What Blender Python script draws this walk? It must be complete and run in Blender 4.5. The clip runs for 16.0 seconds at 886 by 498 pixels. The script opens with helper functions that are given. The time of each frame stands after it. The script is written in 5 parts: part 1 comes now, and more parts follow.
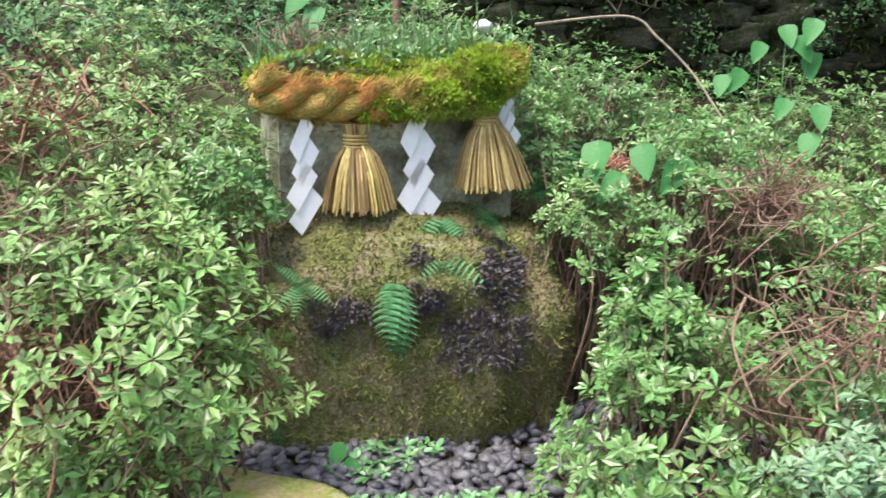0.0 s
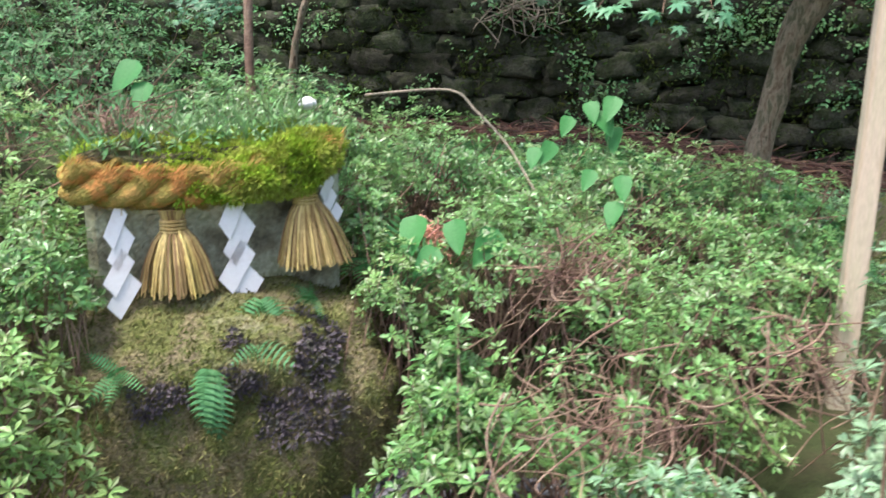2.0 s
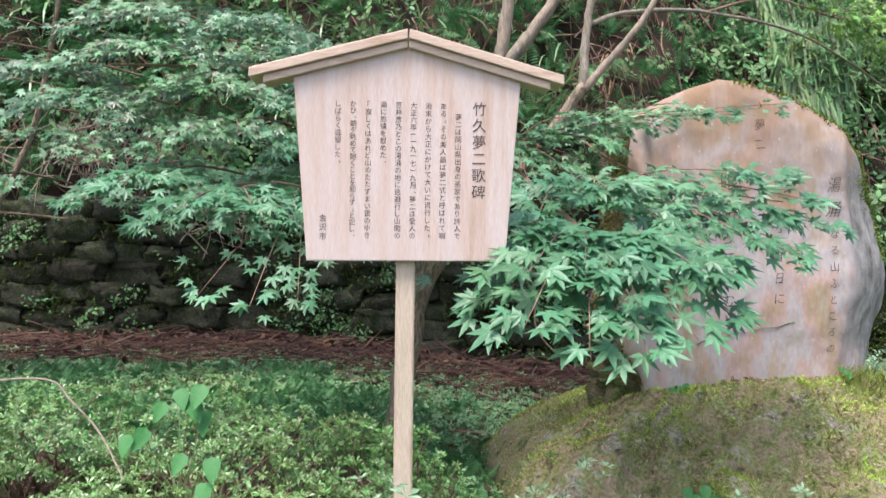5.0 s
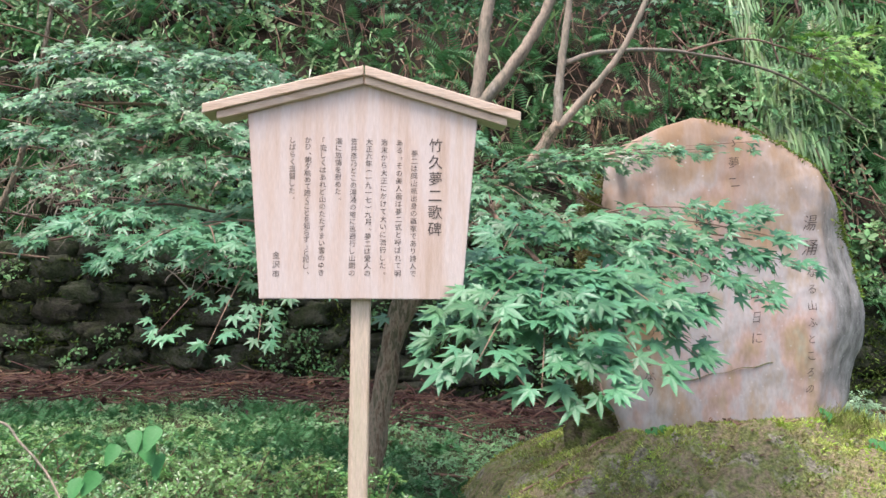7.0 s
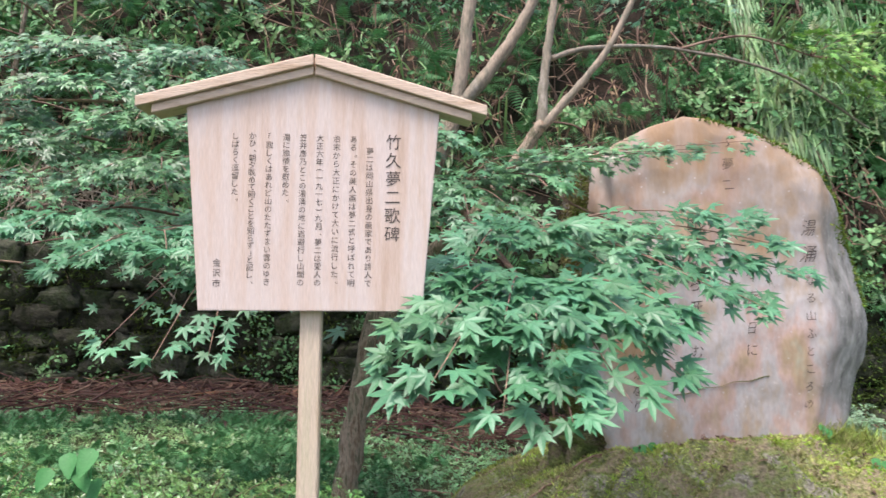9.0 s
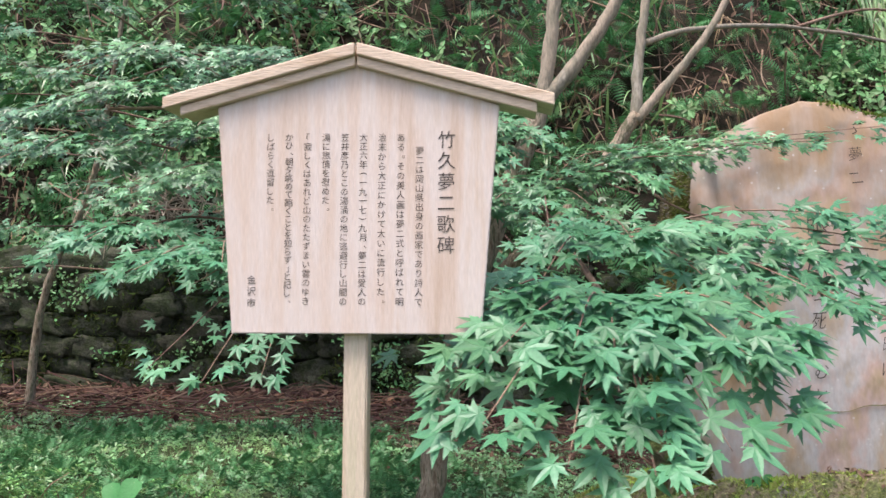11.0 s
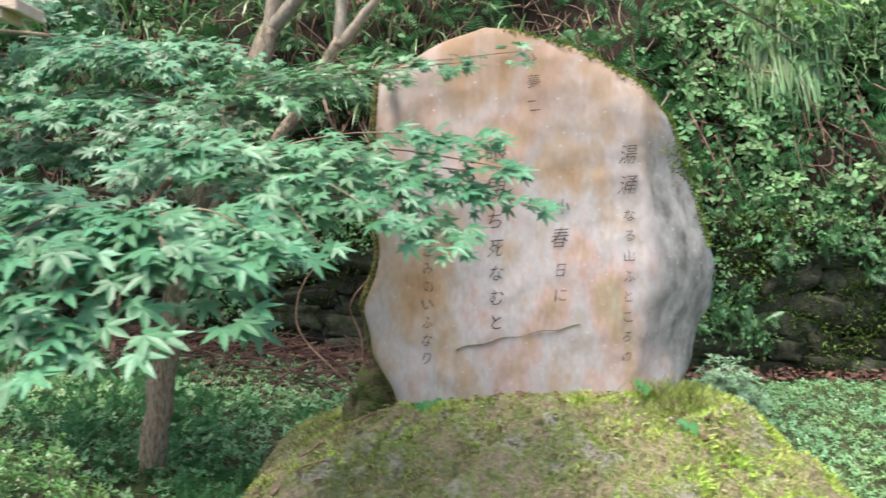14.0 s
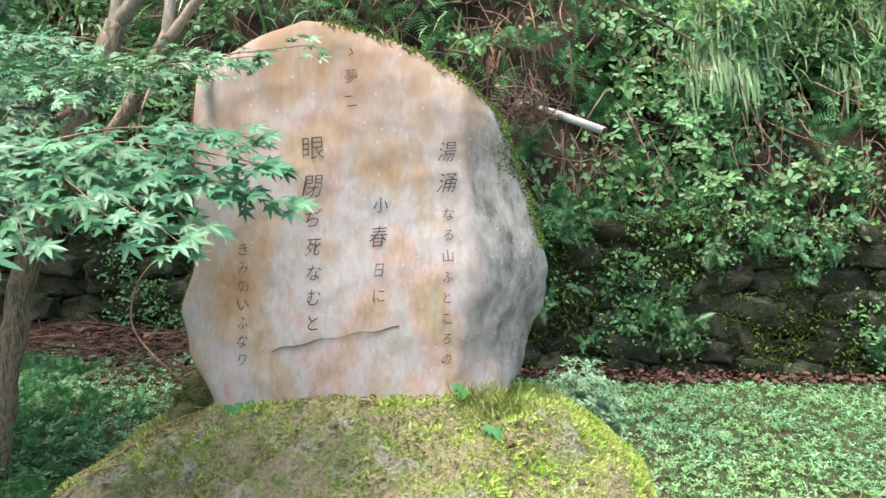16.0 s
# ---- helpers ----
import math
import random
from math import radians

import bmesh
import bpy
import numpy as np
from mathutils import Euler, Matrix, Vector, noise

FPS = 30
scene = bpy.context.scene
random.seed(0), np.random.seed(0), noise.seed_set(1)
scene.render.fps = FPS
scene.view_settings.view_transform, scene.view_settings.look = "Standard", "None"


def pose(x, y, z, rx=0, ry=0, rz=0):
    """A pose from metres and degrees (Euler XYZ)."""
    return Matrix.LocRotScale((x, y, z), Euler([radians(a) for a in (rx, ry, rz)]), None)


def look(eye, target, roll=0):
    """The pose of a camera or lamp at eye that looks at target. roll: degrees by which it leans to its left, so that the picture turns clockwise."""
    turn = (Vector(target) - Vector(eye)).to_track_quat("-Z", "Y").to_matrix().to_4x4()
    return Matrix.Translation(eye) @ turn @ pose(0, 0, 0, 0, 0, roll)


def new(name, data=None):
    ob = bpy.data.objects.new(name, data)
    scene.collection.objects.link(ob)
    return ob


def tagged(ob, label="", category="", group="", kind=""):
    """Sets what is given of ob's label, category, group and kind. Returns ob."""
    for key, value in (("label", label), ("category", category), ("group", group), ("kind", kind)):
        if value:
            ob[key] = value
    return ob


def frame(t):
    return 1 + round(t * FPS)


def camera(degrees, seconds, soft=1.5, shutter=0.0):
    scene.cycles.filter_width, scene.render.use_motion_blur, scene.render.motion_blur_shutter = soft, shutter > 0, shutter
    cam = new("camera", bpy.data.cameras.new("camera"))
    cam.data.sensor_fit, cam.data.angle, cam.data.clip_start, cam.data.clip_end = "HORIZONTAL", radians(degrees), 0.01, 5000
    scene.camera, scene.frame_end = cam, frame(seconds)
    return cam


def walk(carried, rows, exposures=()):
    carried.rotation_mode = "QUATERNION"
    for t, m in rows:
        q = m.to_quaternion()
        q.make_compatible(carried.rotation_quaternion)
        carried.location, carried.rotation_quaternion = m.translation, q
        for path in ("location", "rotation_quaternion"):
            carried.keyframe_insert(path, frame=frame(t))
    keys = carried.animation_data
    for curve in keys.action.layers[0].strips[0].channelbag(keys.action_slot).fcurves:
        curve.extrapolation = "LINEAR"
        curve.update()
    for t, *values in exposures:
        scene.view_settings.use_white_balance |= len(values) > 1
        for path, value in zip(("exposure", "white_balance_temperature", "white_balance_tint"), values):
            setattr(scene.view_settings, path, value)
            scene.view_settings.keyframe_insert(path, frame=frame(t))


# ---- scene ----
cam = camera(57.8, 16.0, soft=1.5, shutter=0.5)
METRES, EYE, TILT, LEAN, TURN = 4.8, 0.9, 0.0, 0.0, 19.0
ROWS = [
    (0.0, 0.0, 0.0, 0.0, -0.12, -13.26, -1.19),
    (0.5, 0.0138, -0.0001, 0.0072, -1.78, -13.03, -0.96),
    (1.0, 0.0197, -0.0015, 0.0165, -4.1, -12.92, -0.9),
    (1.5, 0.0429, -0.0053, 0.0335, -5.43, -12.8, -0.87),
    (2.0, 0.0703, -0.0166, 0.056, -6.13, -12.74, -0.91),
    (2.5, 0.1011, -0.0575, 0.091, -8.1, -12.88, -0.73),
    (3.0, 0.1307, -0.0983, 0.1216, -13.32, -12.57, -0.42),
    (3.5, 0.1624, -0.1122, 0.1462, -19.19, -10.88, -0.41),
    (4.0, 0.1915, -0.1075, 0.1592, -21.83, -6.77, -0.59),
    (4.5, 0.1996, -0.1063, 0.1643, -22.49, -3.12, -0.83),
    (7.0, 0.2368, -0.1096, 0.1628, -22.55, 2.22, -0.76),
    (7.5, 0.2659, -0.1153, 0.1624, -22.86, 2.31, -0.78),
    (8.0, 0.2811, -0.1043, 0.1625, -23.29, 2.41, -0.94),
    (8.5, 0.2841, -0.0885, 0.1659, -23.38, 2.52, -0.96),
    (9.0, 0.2874, -0.0689, 0.1674, -22.38, 2.53, -0.85),
    (9.5, 0.2935, -0.0449, 0.1729, -19.51, 2.6, -0.75),
    (12.0, 0.4221, -0.0232, 0.1791, -13.88, 2.17, -0.37),
    (12.5, 0.4759, -0.0409, 0.1649, -13.79, 1.61, -0.38),
    (13.0, 0.5267, -0.0497, 0.1567, -14.32, 0.13, -0.46),
    (13.5, 0.5771, -0.0605, 0.1589, -15.72, -0.98, -0.54),
    (14.0, 0.6242, -0.0828, 0.1611, -17.53, -1.3, -0.51),
    (14.5, 0.6812, -0.1136, 0.1661, -18.61, -1.42, -0.48),
    (15.0, 0.7375, -0.1178, 0.1623, -18.75, -1.47, -0.66),
    (15.5, 0.7778, -0.1207, 0.1645, -18.24, -1.51, -0.8),
    (16.0, 0.8166, -0.12, 0.164, -17.01, -1.44, -0.81),
]
walk(cam, [(t, pose(0, 0, EYE, TILT, LEAN, TURN) @ pose(METRES * x, METRES * y, METRES * z, 90 + pitch, roll, yaw)) for t, x, y, z, yaw, pitch, roll in ROWS],
     exposures=[(0.0, 1.3, 6450, 14), (2.0, 1.3, 6280, 16), (3.0, 1.40, 6180, 18), (4.0, 1.18, 6200, 20), (7.0, 1.17, 6330, 21), (9.5, 1.16, 6330, 20), (12.5, 1.13, 6350, 16), (14.5, 1.4, 6400, 14), (16.0, 1.47, 6400, 12)])

# ---- light: bright haze above a wooded slope ----
world = bpy.data.worlds.new("sky")
scene.world = world
world.use_nodes = True
wn, wl = world.node_tree.nodes, world.node_tree.links
sky = wn.new("ShaderNodeTexSky")
sky.sky_type, sky.sun_disc = "NISHITA", False
SUN_EL, SUN_AZ = radians(68), radians(215)
sky.sun_elevation, sky.sun_rotation = SUN_EL, SUN_AZ
sky.air_density, sky.dust_density = 1.0, 4.0
wl.new(sky.outputs[0], wn["Background"].inputs[0])
wn["Background"].inputs[1].default_value = 0.15
sun_data = bpy.data.lights.new("sun", "SUN")
sun_data.energy, sun_data.angle, sun_data.color = 2.0, radians(16), (1.0, 0.96, 0.88)
sun = new("sun", sun_data)
sun_way = Vector((math.sin(SUN_AZ) * math.cos(SUN_EL), math.cos(SUN_AZ) * math.cos(SUN_EL), math.sin(SUN_EL)))
sun.matrix_world = look(sun_way * 30, (0, 0, 0))

# ---- materials ----
MATS = {}


def material(name, cols, scale=6.0, rough=0.8, bump=0.25, bscale=70.0, stretch=(1, 1, 1), spec=0.25, island=0.0, per_object=0.0,
             through_light=0.0, metal=0.0, fine=0.25):
    """A surface of two noises: a wide one that runs through the colours, and a fine one for grain and relief."""
    m = bpy.data.materials.new(name)
    m.use_nodes = True
    n, l = m.node_tree.nodes, m.node_tree.links
    b = n["Principled BSDF"]
    geo = n.new("ShaderNodeNewGeometry")
    mp = n.new("ShaderNodeMapping")
    mp.inputs["Scale"].default_value = stretch
    l.new(geo.outputs["Position"], mp.inputs["Vector"])
    wide = n.new("ShaderNodeTexNoise")
    wide.inputs["Scale"].default_value, wide.inputs["Detail"].default_value = scale, 5
    wide.inputs["Roughness"].default_value = 0.62
    grain = n.new("ShaderNodeTexNoise")
    grain.inputs["Scale"].default_value, grain.inputs["Detail"].default_value = bscale, 4
    l.new(mp.outputs[0], wide.inputs["Vector"])
    l.new(mp.outputs[0], grain.inputs["Vector"])
    ramp = n.new("ShaderNodeValToRGB")
    el = ramp.color_ramp.elements
    for i, c in enumerate(cols):
        p = 0.5 if len(cols) == 1 else 0.3 + 0.4 * i / (len(cols) - 1)
        e = el[i] if i < 2 else el.new(p)
        e.position, e.color = p, (*c, 1)
    if len(cols) == 1:
        el[1].color = (*cols[0], 1)
    l.new(wide.outputs[0], ramp.inputs[0])
    value = n.new("ShaderNodeMapRange")
    value.inputs["From Min"].default_value, value.inputs["From Max"].default_value = 0.25, 0.75
    value.inputs["To Min"].default_value, value.inputs["To Max"].default_value = 1 - fine, 1 + fine
    l.new(grain.outputs[0], value.inputs["Value"])
    hs = n.new("ShaderNodeHueSaturation")
    l.new(ramp.outputs[0], hs.inputs["Color"])
    factor = value.outputs[0]
    if island or per_object:
        src = geo.outputs["Random Per Island"] if island else n.new("ShaderNodeObjectInfo").outputs["Random"]
        amount = island or per_object
        r = n.new("ShaderNodeMapRange")
        r.inputs["To Min"].default_value, r.inputs["To Max"].default_value = 1 - amount, 1 + amount
        l.new(src, r.inputs["Value"])
        mul = n.new("ShaderNodeMath")
        mul.operation = "MULTIPLY"
        l.new(factor, mul.inputs[0]), l.new(r.outputs[0], mul.inputs[1])
        factor = mul.outputs[0]
        h = n.new("ShaderNodeMapRange")
        h.inputs["To Min"].default_value, h.inputs["To Max"].default_value = 0.5 - 0.05 * amount, 0.5 + 0.05 * amount
        l.new(src, h.inputs["Value"]), l.new(h.outputs[0], hs.inputs["Hue"])
    l.new(factor, hs.inputs["Value"])
    l.new(hs.outputs[0], b.inputs["Base Color"])
    b.inputs["Roughness"].default_value, b.inputs["Metallic"].default_value = rough, metal
    b.inputs["Specular IOR Level"].default_value = spec
    if bump:
        bp = n.new("ShaderNodeBump")
        bp.inputs["Strength"].default_value, bp.inputs["Distance"].default_value = bump, 0.02
        l.new(grain.outputs[0], bp.inputs["Height"]), l.new(bp.outputs[0], b.inputs["Normal"])
    if through_light:
        tr, mix = n.new("ShaderNodeBsdfTranslucent"), n.new("ShaderNodeMixShader")
        mix.inputs[0].default_value = through_light
        l.new(hs.outputs[0], tr.inputs["Color"])
        l.new(b.outputs[0], mix.inputs[1]), l.new(tr.outputs[0], mix.inputs[2])
        l.new(mix.outputs[0], n["Material Output"].inputs["Surface"])
    MATS[name] = m
    return m


def leaf_material(name, cols, rough=0.36, spec=0.65, island=0.3, scale=1.5, through_light=0.22):
    return material(name, cols, scale=scale, rough=rough, bump=0.1, bscale=120, spec=spec, island=island, through_light=through_light, fine=0.15)


M_EARTH = material("lawn earth", [(0.03, 0.036, 0.014), (0.045, 0.06, 0.02), (0.06, 0.046, 0.026)], 2.2, 0.95, 0.5, 60)
M_BANK = material("bank soil", [(0.012, 0.009, 0.006), (0.038, 0.026, 0.017), (0.016, 0.018, 0.009), (0.05, 0.033, 0.022)], 4, 0.95, 1.0, 30, fine=0.4)
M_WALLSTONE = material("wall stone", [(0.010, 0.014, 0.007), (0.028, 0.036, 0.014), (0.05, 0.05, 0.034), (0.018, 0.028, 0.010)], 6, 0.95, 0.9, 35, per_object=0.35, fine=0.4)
M_AZALEA = leaf_material("azalea leaf", [(0.085, 0.21, 0.052), (0.145, 0.28, 0.078), (0.23, 0.37, 0.11)], island=0.5, rough=0.3)
M_AZALEA_SUN = leaf_material("yellowish azalea leaf", [(0.12, 0.24, 0.055), (0.19, 0.33, 0.085), (0.29, 0.42, 0.13)], island=0.45)
M_AZALEA_BLUE = leaf_material("dusty azalea leaf", [(0.13, 0.26, 0.12), (0.20, 0.34, 0.18), (0.27, 0.41, 0.23)])
M_MAPLE = leaf_material("maple leaf", [(0.046, 0.165, 0.072), (0.068, 0.215, 0.092), (0.12, 0.28, 0.125)], rough=0.42, spec=0.55, island=0.28)
M_MAPLE_SUN = leaf_material("light maple leaf", [(0.042, 0.14, 0.058), (0.072, 0.195, 0.075), (0.15, 0.30, 0.115)], island=0.5)
M_HILL = leaf_material("slope leaf", [(0.055, 0.145, 0.052), (0.095, 0.21, 0.072), (0.155, 0.28, 0.095)], island=0.5, scale=0.8, rough=0.5, spec=0.35)
M_FERN = leaf_material("fern frond", [(0.05, 0.17, 0.055), (0.09, 0.24, 0.085)], island=0.3, rough=0.55, spec=0.25)
M_CEDAR = leaf_material("cedar spray", [(0.08, 0.22, 0.085), (0.13, 0.30, 0.12)], island=0.35)
M_HEART = leaf_material("heart leaf", [(0.04, 0.185, 0.045), (0.065, 0.25, 0.065)], island=0.2, rough=0.5, spec=0.3)
M_GROUND = leaf_material("ground cover leaf", [(0.09, 0.23, 0.08), (0.14, 0.31, 0.12), (0.20, 0.34, 0.10)], island=0.35, scale=0.9)
M_REED = leaf_material("sedge blade", [(0.10, 0.22, 0.08), (0.18, 0.31, 0.12), (0.24, 0.30, 0.12)], island=0.4)
M_BROAD = leaf_material("broad slope leaf", [(0.075, 0.19, 0.07), (0.135, 0.27, 0.10), (0.20, 0.34, 0.13)], island=0.5, scale=1.2, rough=0.5, spec=0.35)
M_DRY = material("dry leaf", [(0.045, 0.022, 0.018), (0.095, 0.045, 0.032), (0.10, 0.065, 0.048), (0.17, 0.07, 0.04)], 3, 0.8, 0.2, 60, island=0.5)
M_WITHER = material("withered grass", [(0.12, 0.075, 0.045), (0.22, 0.14, 0.085), (0.30, 0.22, 0.14)], 3, 0.85, 0.1, 60, island=0.45)
M_RED = material("russet dry frond", [(0.45, 0.19, 0.13), (0.60, 0.33, 0.25)], 12, 0.8, 0.2, 60, island=0.3)
M_TWIG = material("dead twig", [(0.11, 0.065, 0.045), (0.22, 0.14, 0.10), (0.30, 0.22, 0.16)], 8, 0.85, 0.4, 90, island=0.35)
M_REDTWIG = material("reddish stem", [(0.15, 0.065, 0.04), (0.26, 0.13, 0.085), (0.32, 0.2, 0.14)], 8, 0.85, 0.4, 90, island=0.35)
M_BARK = material("maple bark", [(0.09, 0.065, 0.042), (0.24, 0.175, 0.115), (0.40, 0.32, 0.23), (0.14, 0.14, 0.08), (0.30, 0.23, 0.155)], 9, 0.9, 1.0, 50, stretch=(3, 3, 0.7))
M_PALEBARK = material("pale bark", [(0.13, 0.105, 0.075), (0.33, 0.27, 0.20), (0.20, 0.18, 0.13), (0.36, 0.32, 0.26)], 5, 0.85, 0.4, 45, stretch=(2, 2, 0.6))
M_MOSSLIT = leaf_material("bright moss", [(0.15, 0.23, 0.025), (0.29, 0.43, 0.04), (0.36, 0.40, 0.08), (0.40, 0.56, 0.07), (0.24, 0.31, 0.05)], rough=0.9, spec=0.05, island=0.32, scale=4.5)
M_MOSS = leaf_material("moss", [(0.20, 0.29, 0.05), (0.33, 0.49, 0.075), (0.42, 0.43, 0.16), (0.40, 0.60, 0.10), (0.35, 0.34, 0.14)], rough=0.9, spec=0.05, island=0.32, scale=4.5)
M_OLIVE = leaf_material("olive moss", [(0.15, 0.19, 0.05), (0.26, 0.33, 0.08), (0.32, 0.29, 0.145), (0.24, 0.34, 0.08), (0.36, 0.33, 0.19)], rough=0.9, spec=0.05, island=0.4, scale=5)
M_MOSSBED = material("moss bed", [(0.10, 0.12, 0.03), (0.20, 0.23, 0.055), (0.25, 0.21, 0.11), (0.20, 0.24, 0.06), (0.30, 0.28, 0.19)], 6, 0.95, 1.0, 60, fine=0.45)
M_DARKMOSS = material("wet mossy rock", [(0.075, 0.085, 0.028), (0.14, 0.155, 0.045), (0.23, 0.19, 0.11), (0.15, 0.17, 0.05), (0.25, 0.24, 0.14)], 4.0, 0.85, 1.0, 90, spec=0.25, fine=0.4)
M_ROCKMOSS = material("moss-stained rock", [(0.06, 0.06, 0.035), (0.15, 0.17, 0.06), (0.23, 0.185, 0.12), (0.15, 0.18, 0.055), (0.26, 0.24, 0.18), (0.09, 0.085, 0.05)], 5, 0.95, 1.0, 55, fine=0.45)
M_ROCKCAP = material("dark mossy capstone", [(0.04, 0.045, 0.02), (0.09, 0.12, 0.03), (0.12, 0.095, 0.06), (0.14, 0.18, 0.04)], 7, 0.95, 1.0, 60, fine=0.45)
M_FUR = leaf_material("dark moss", [(0.07, 0.09, 0.02), (0.13, 0.155, 0.04), (0.21, 0.18, 0.085), (0.15, 0.175, 0.045), (0.25, 0.24, 0.12)], rough=0.9, spec=0.08, island=0.5, scale=3.5)
# two wall mosses: overhung shade is put into the first, more light into the second
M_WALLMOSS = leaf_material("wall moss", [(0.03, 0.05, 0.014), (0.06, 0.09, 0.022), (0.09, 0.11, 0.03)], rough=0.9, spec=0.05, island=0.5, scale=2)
M_WALLMOSS_LIT = leaf_material("green wall moss", [(0.08, 0.13, 0.03), (0.13, 0.20, 0.045), (0.20, 0.24, 0.07)], rough=0.9, spec=0.05, island=0.5, scale=2)
M_EDGEMOSS = leaf_material("dark green moss", [(0.07, 0.12, 0.02), (0.13, 0.20, 0.035), (0.20, 0.24, 0.06)], rough=0.9, spec=0.05, island=0.4, scale=4)
M_LIVER = material("liverwort", [(0.03, 0.025, 0.03), (0.10, 0.08, 0.09), (0.05, 0.06, 0.03)], 20, 0.5, 0.5, 90, spec=0.5, island=0.4)
M_PEBBLE = material("slate pebble", [(0.045, 0.047, 0.055), (0.085, 0.086, 0.095), (0.16, 0.155, 0.155)], 14, 0.55, 0.15, 90, spec=0.5, per_object=0.45, island=0.0)
M_PEBBLES = material("slate pebbles", [(0.045, 0.047, 0.055), (0.085, 0.086, 0.095), (0.16, 0.155, 0.155)], 14, 0.55, 0.15, 90, spec=0.5, island=0.45)
M_KERB = material("yellowish mossy stone", [(0.22, 0.23, 0.06), (0.42, 0.34, 0.18), (0.28, 0.32, 0.07), (0.48, 0.42, 0.28)], 6, 0.9, 0.6, 60)
M_SLAB = material("lichen slab", [(0.10, 0.09, 0.06), (0.28, 0.27, 0.18), (0.46, 0.48, 0.34), (0.18, 0.20, 0.09)], 7, 0.9, 0.5, 60)
M_ROPE = material("weathered rope", [(0.20, 0.19, 0.04), (0.62, 0.27, 0.08), (0.30, 0.26, 0.06), (0.56, 0.33, 0.10), (0.22, 0.23, 0.05)], 9, 0.85, 0.8, 120)
M_STRAW = material("rice straw", [(0.38, 0.27, 0.09), (0.54, 0.40, 0.17), (0.26, 0.165, 0.055)], 9, 0.75, 0.2, 150, stretch=(1, 1, 0.3), island=0.5)
M_PAPER = material("white paper", [(0.80, 0.80, 0.80), (0.86, 0.86, 0.85), (0.78, 0.74, 0.72)], 9, 0.85, 0.05, 90, fine=0.03)
M_WHITE = material("white pebble", [(0.70, 0.70, 0.69), (0.8, 0.8, 0.79)], 15, 0.5, 0.1, 90, fine=0.05)
M_POST = material("greenish weathered post", [(0.46, 0.37, 0.25), (0.58, 0.48, 0.36), (0.52, 0.46, 0.32), (0.60, 0.52, 0.42)], 4, 0.8, 0.25, 60, stretch=(5, 5, 0.5), fine=0.18)
M_WOOD = material("weathered cypress board", [(0.50, 0.375, 0.285), (0.58, 0.46, 0.375), (0.61, 0.525, 0.465), (0.55, 0.425, 0.325)], 3, 0.75, 0.15, 60, stretch=(5, 5, 0.45), fine=0.10)
M_ROOFWOOD = material("weathered cypress cap", [(0.48, 0.35, 0.24), (0.62, 0.49, 0.37), (0.56, 0.43, 0.32)], 6, 0.8, 0.25, 60, stretch=(0.6, 4, 4), fine=0.15)
M_INK = material("black ink", [(0.045, 0.035, 0.03), (0.10, 0.08, 0.07)], 30, 0.7, 0.0)
M_CUT = material("incised letter", [(0.02, 0.018, 0.016), (0.05, 0.04, 0.036), (0.12, 0.09, 0.075)], 14, 0.9, 0.0)
M_STEEL = material("pale pipe", [(0.45, 0.44, 0.40), (0.6, 0.58, 0.54)], 8, 0.5, 0.15, 60)
M_BRIGHT = leaf_material("young leaf", [(0.16, 0.36, 0.06), (0.25, 0.44, 0.08)], island=0.25)

# the upright stone: iron-stained face with rain streaks, grey and lichened on the sloping flank
m = M_MONUMENT = material("stained standing stone", [(0.36, 0.23, 0.125), (0.43, 0.30, 0.19), (0.43, 0.35, 0.27), (0.455, 0.43, 0.41), (0.47, 0.345, 0.29), (0.41, 0.305, 0.195), (0.38, 0.37, 0.275)], 1.5, 0.85, 0.12, 30,
                          stretch=(1.5, 1.5, 0.75), fine=0.12)
nt = m.node_tree
n, l = nt.nodes, nt.links
b = n["Principled BSDF"]
old = b.inputs["Base Color"].links[0].from_socket
geo = n.new("ShaderNodeNewGeometry")
sep = n.new("ShaderNodeSeparateXYZ")
l.new(geo.outputs["Position"], sep.inputs[0])
lich = n.new("ShaderNodeTexNoise")
lich.inputs["Scale"].default_value, lich.inputs["Detail"].default_value = 5.0, 6
add = n.new("ShaderNodeMath")
add.operation = "MULTIPLY_ADD"
add.inputs[1].default_value = 0.7
l.new(lich.outputs[0], add.inputs[0]), l.new(sep.outputs[0], add.inputs[2])
rng = n.new("ShaderNodeMapRange")
rng.inputs["From Min"].default_value, rng.inputs["From Max"].default_value = 4.17, 4.37
l.new(add.outputs[0], rng.inputs["Value"])
speck = n.new("ShaderNodeTexNoise")
speck.inputs["Scale"].default_value, speck.inputs["Detail"].default_value = 11, 9
speck.inputs["Roughness"].default_value = 0.75
grey = n.new("ShaderNodeValToRGB")
grey.color_ramp.elements[0].position, grey.color_ramp.elements[0].color = 0.36, (0.11, 0.11, 0.09, 1)
grey.color_ramp.elements[1].position, grey.color_ramp.elements[1].color = 0.62, (0.38, 0.37, 0.33, 1)
l.new(speck.outputs[0], grey.inputs[0])
mixc = n.new("ShaderNodeMix")
mixc.data_type = "RGBA"
# browner with height: iron stain, and some shade of the top put into the colour
stain_shade = n.new("ShaderNodeMath")
stain_shade.operation = "MULTIPLY_ADD"
stain_shade.inputs[1].default_value = 1.1
l.new(lich.outputs[0], stain_shade.inputs[0]), l.new(sep.outputs[2], stain_shade.inputs[2])
srng = n.new("ShaderNodeMapRange")
srng.inputs["From Min"].default_value, srng.inputs["From Max"].default_value, srng.inputs["To Max"].default_value = 2.35, 3.1, 0.75
l.new(stain_shade.outputs[0], srng.inputs["Value"])
mixi = n.new("ShaderNodeMix")
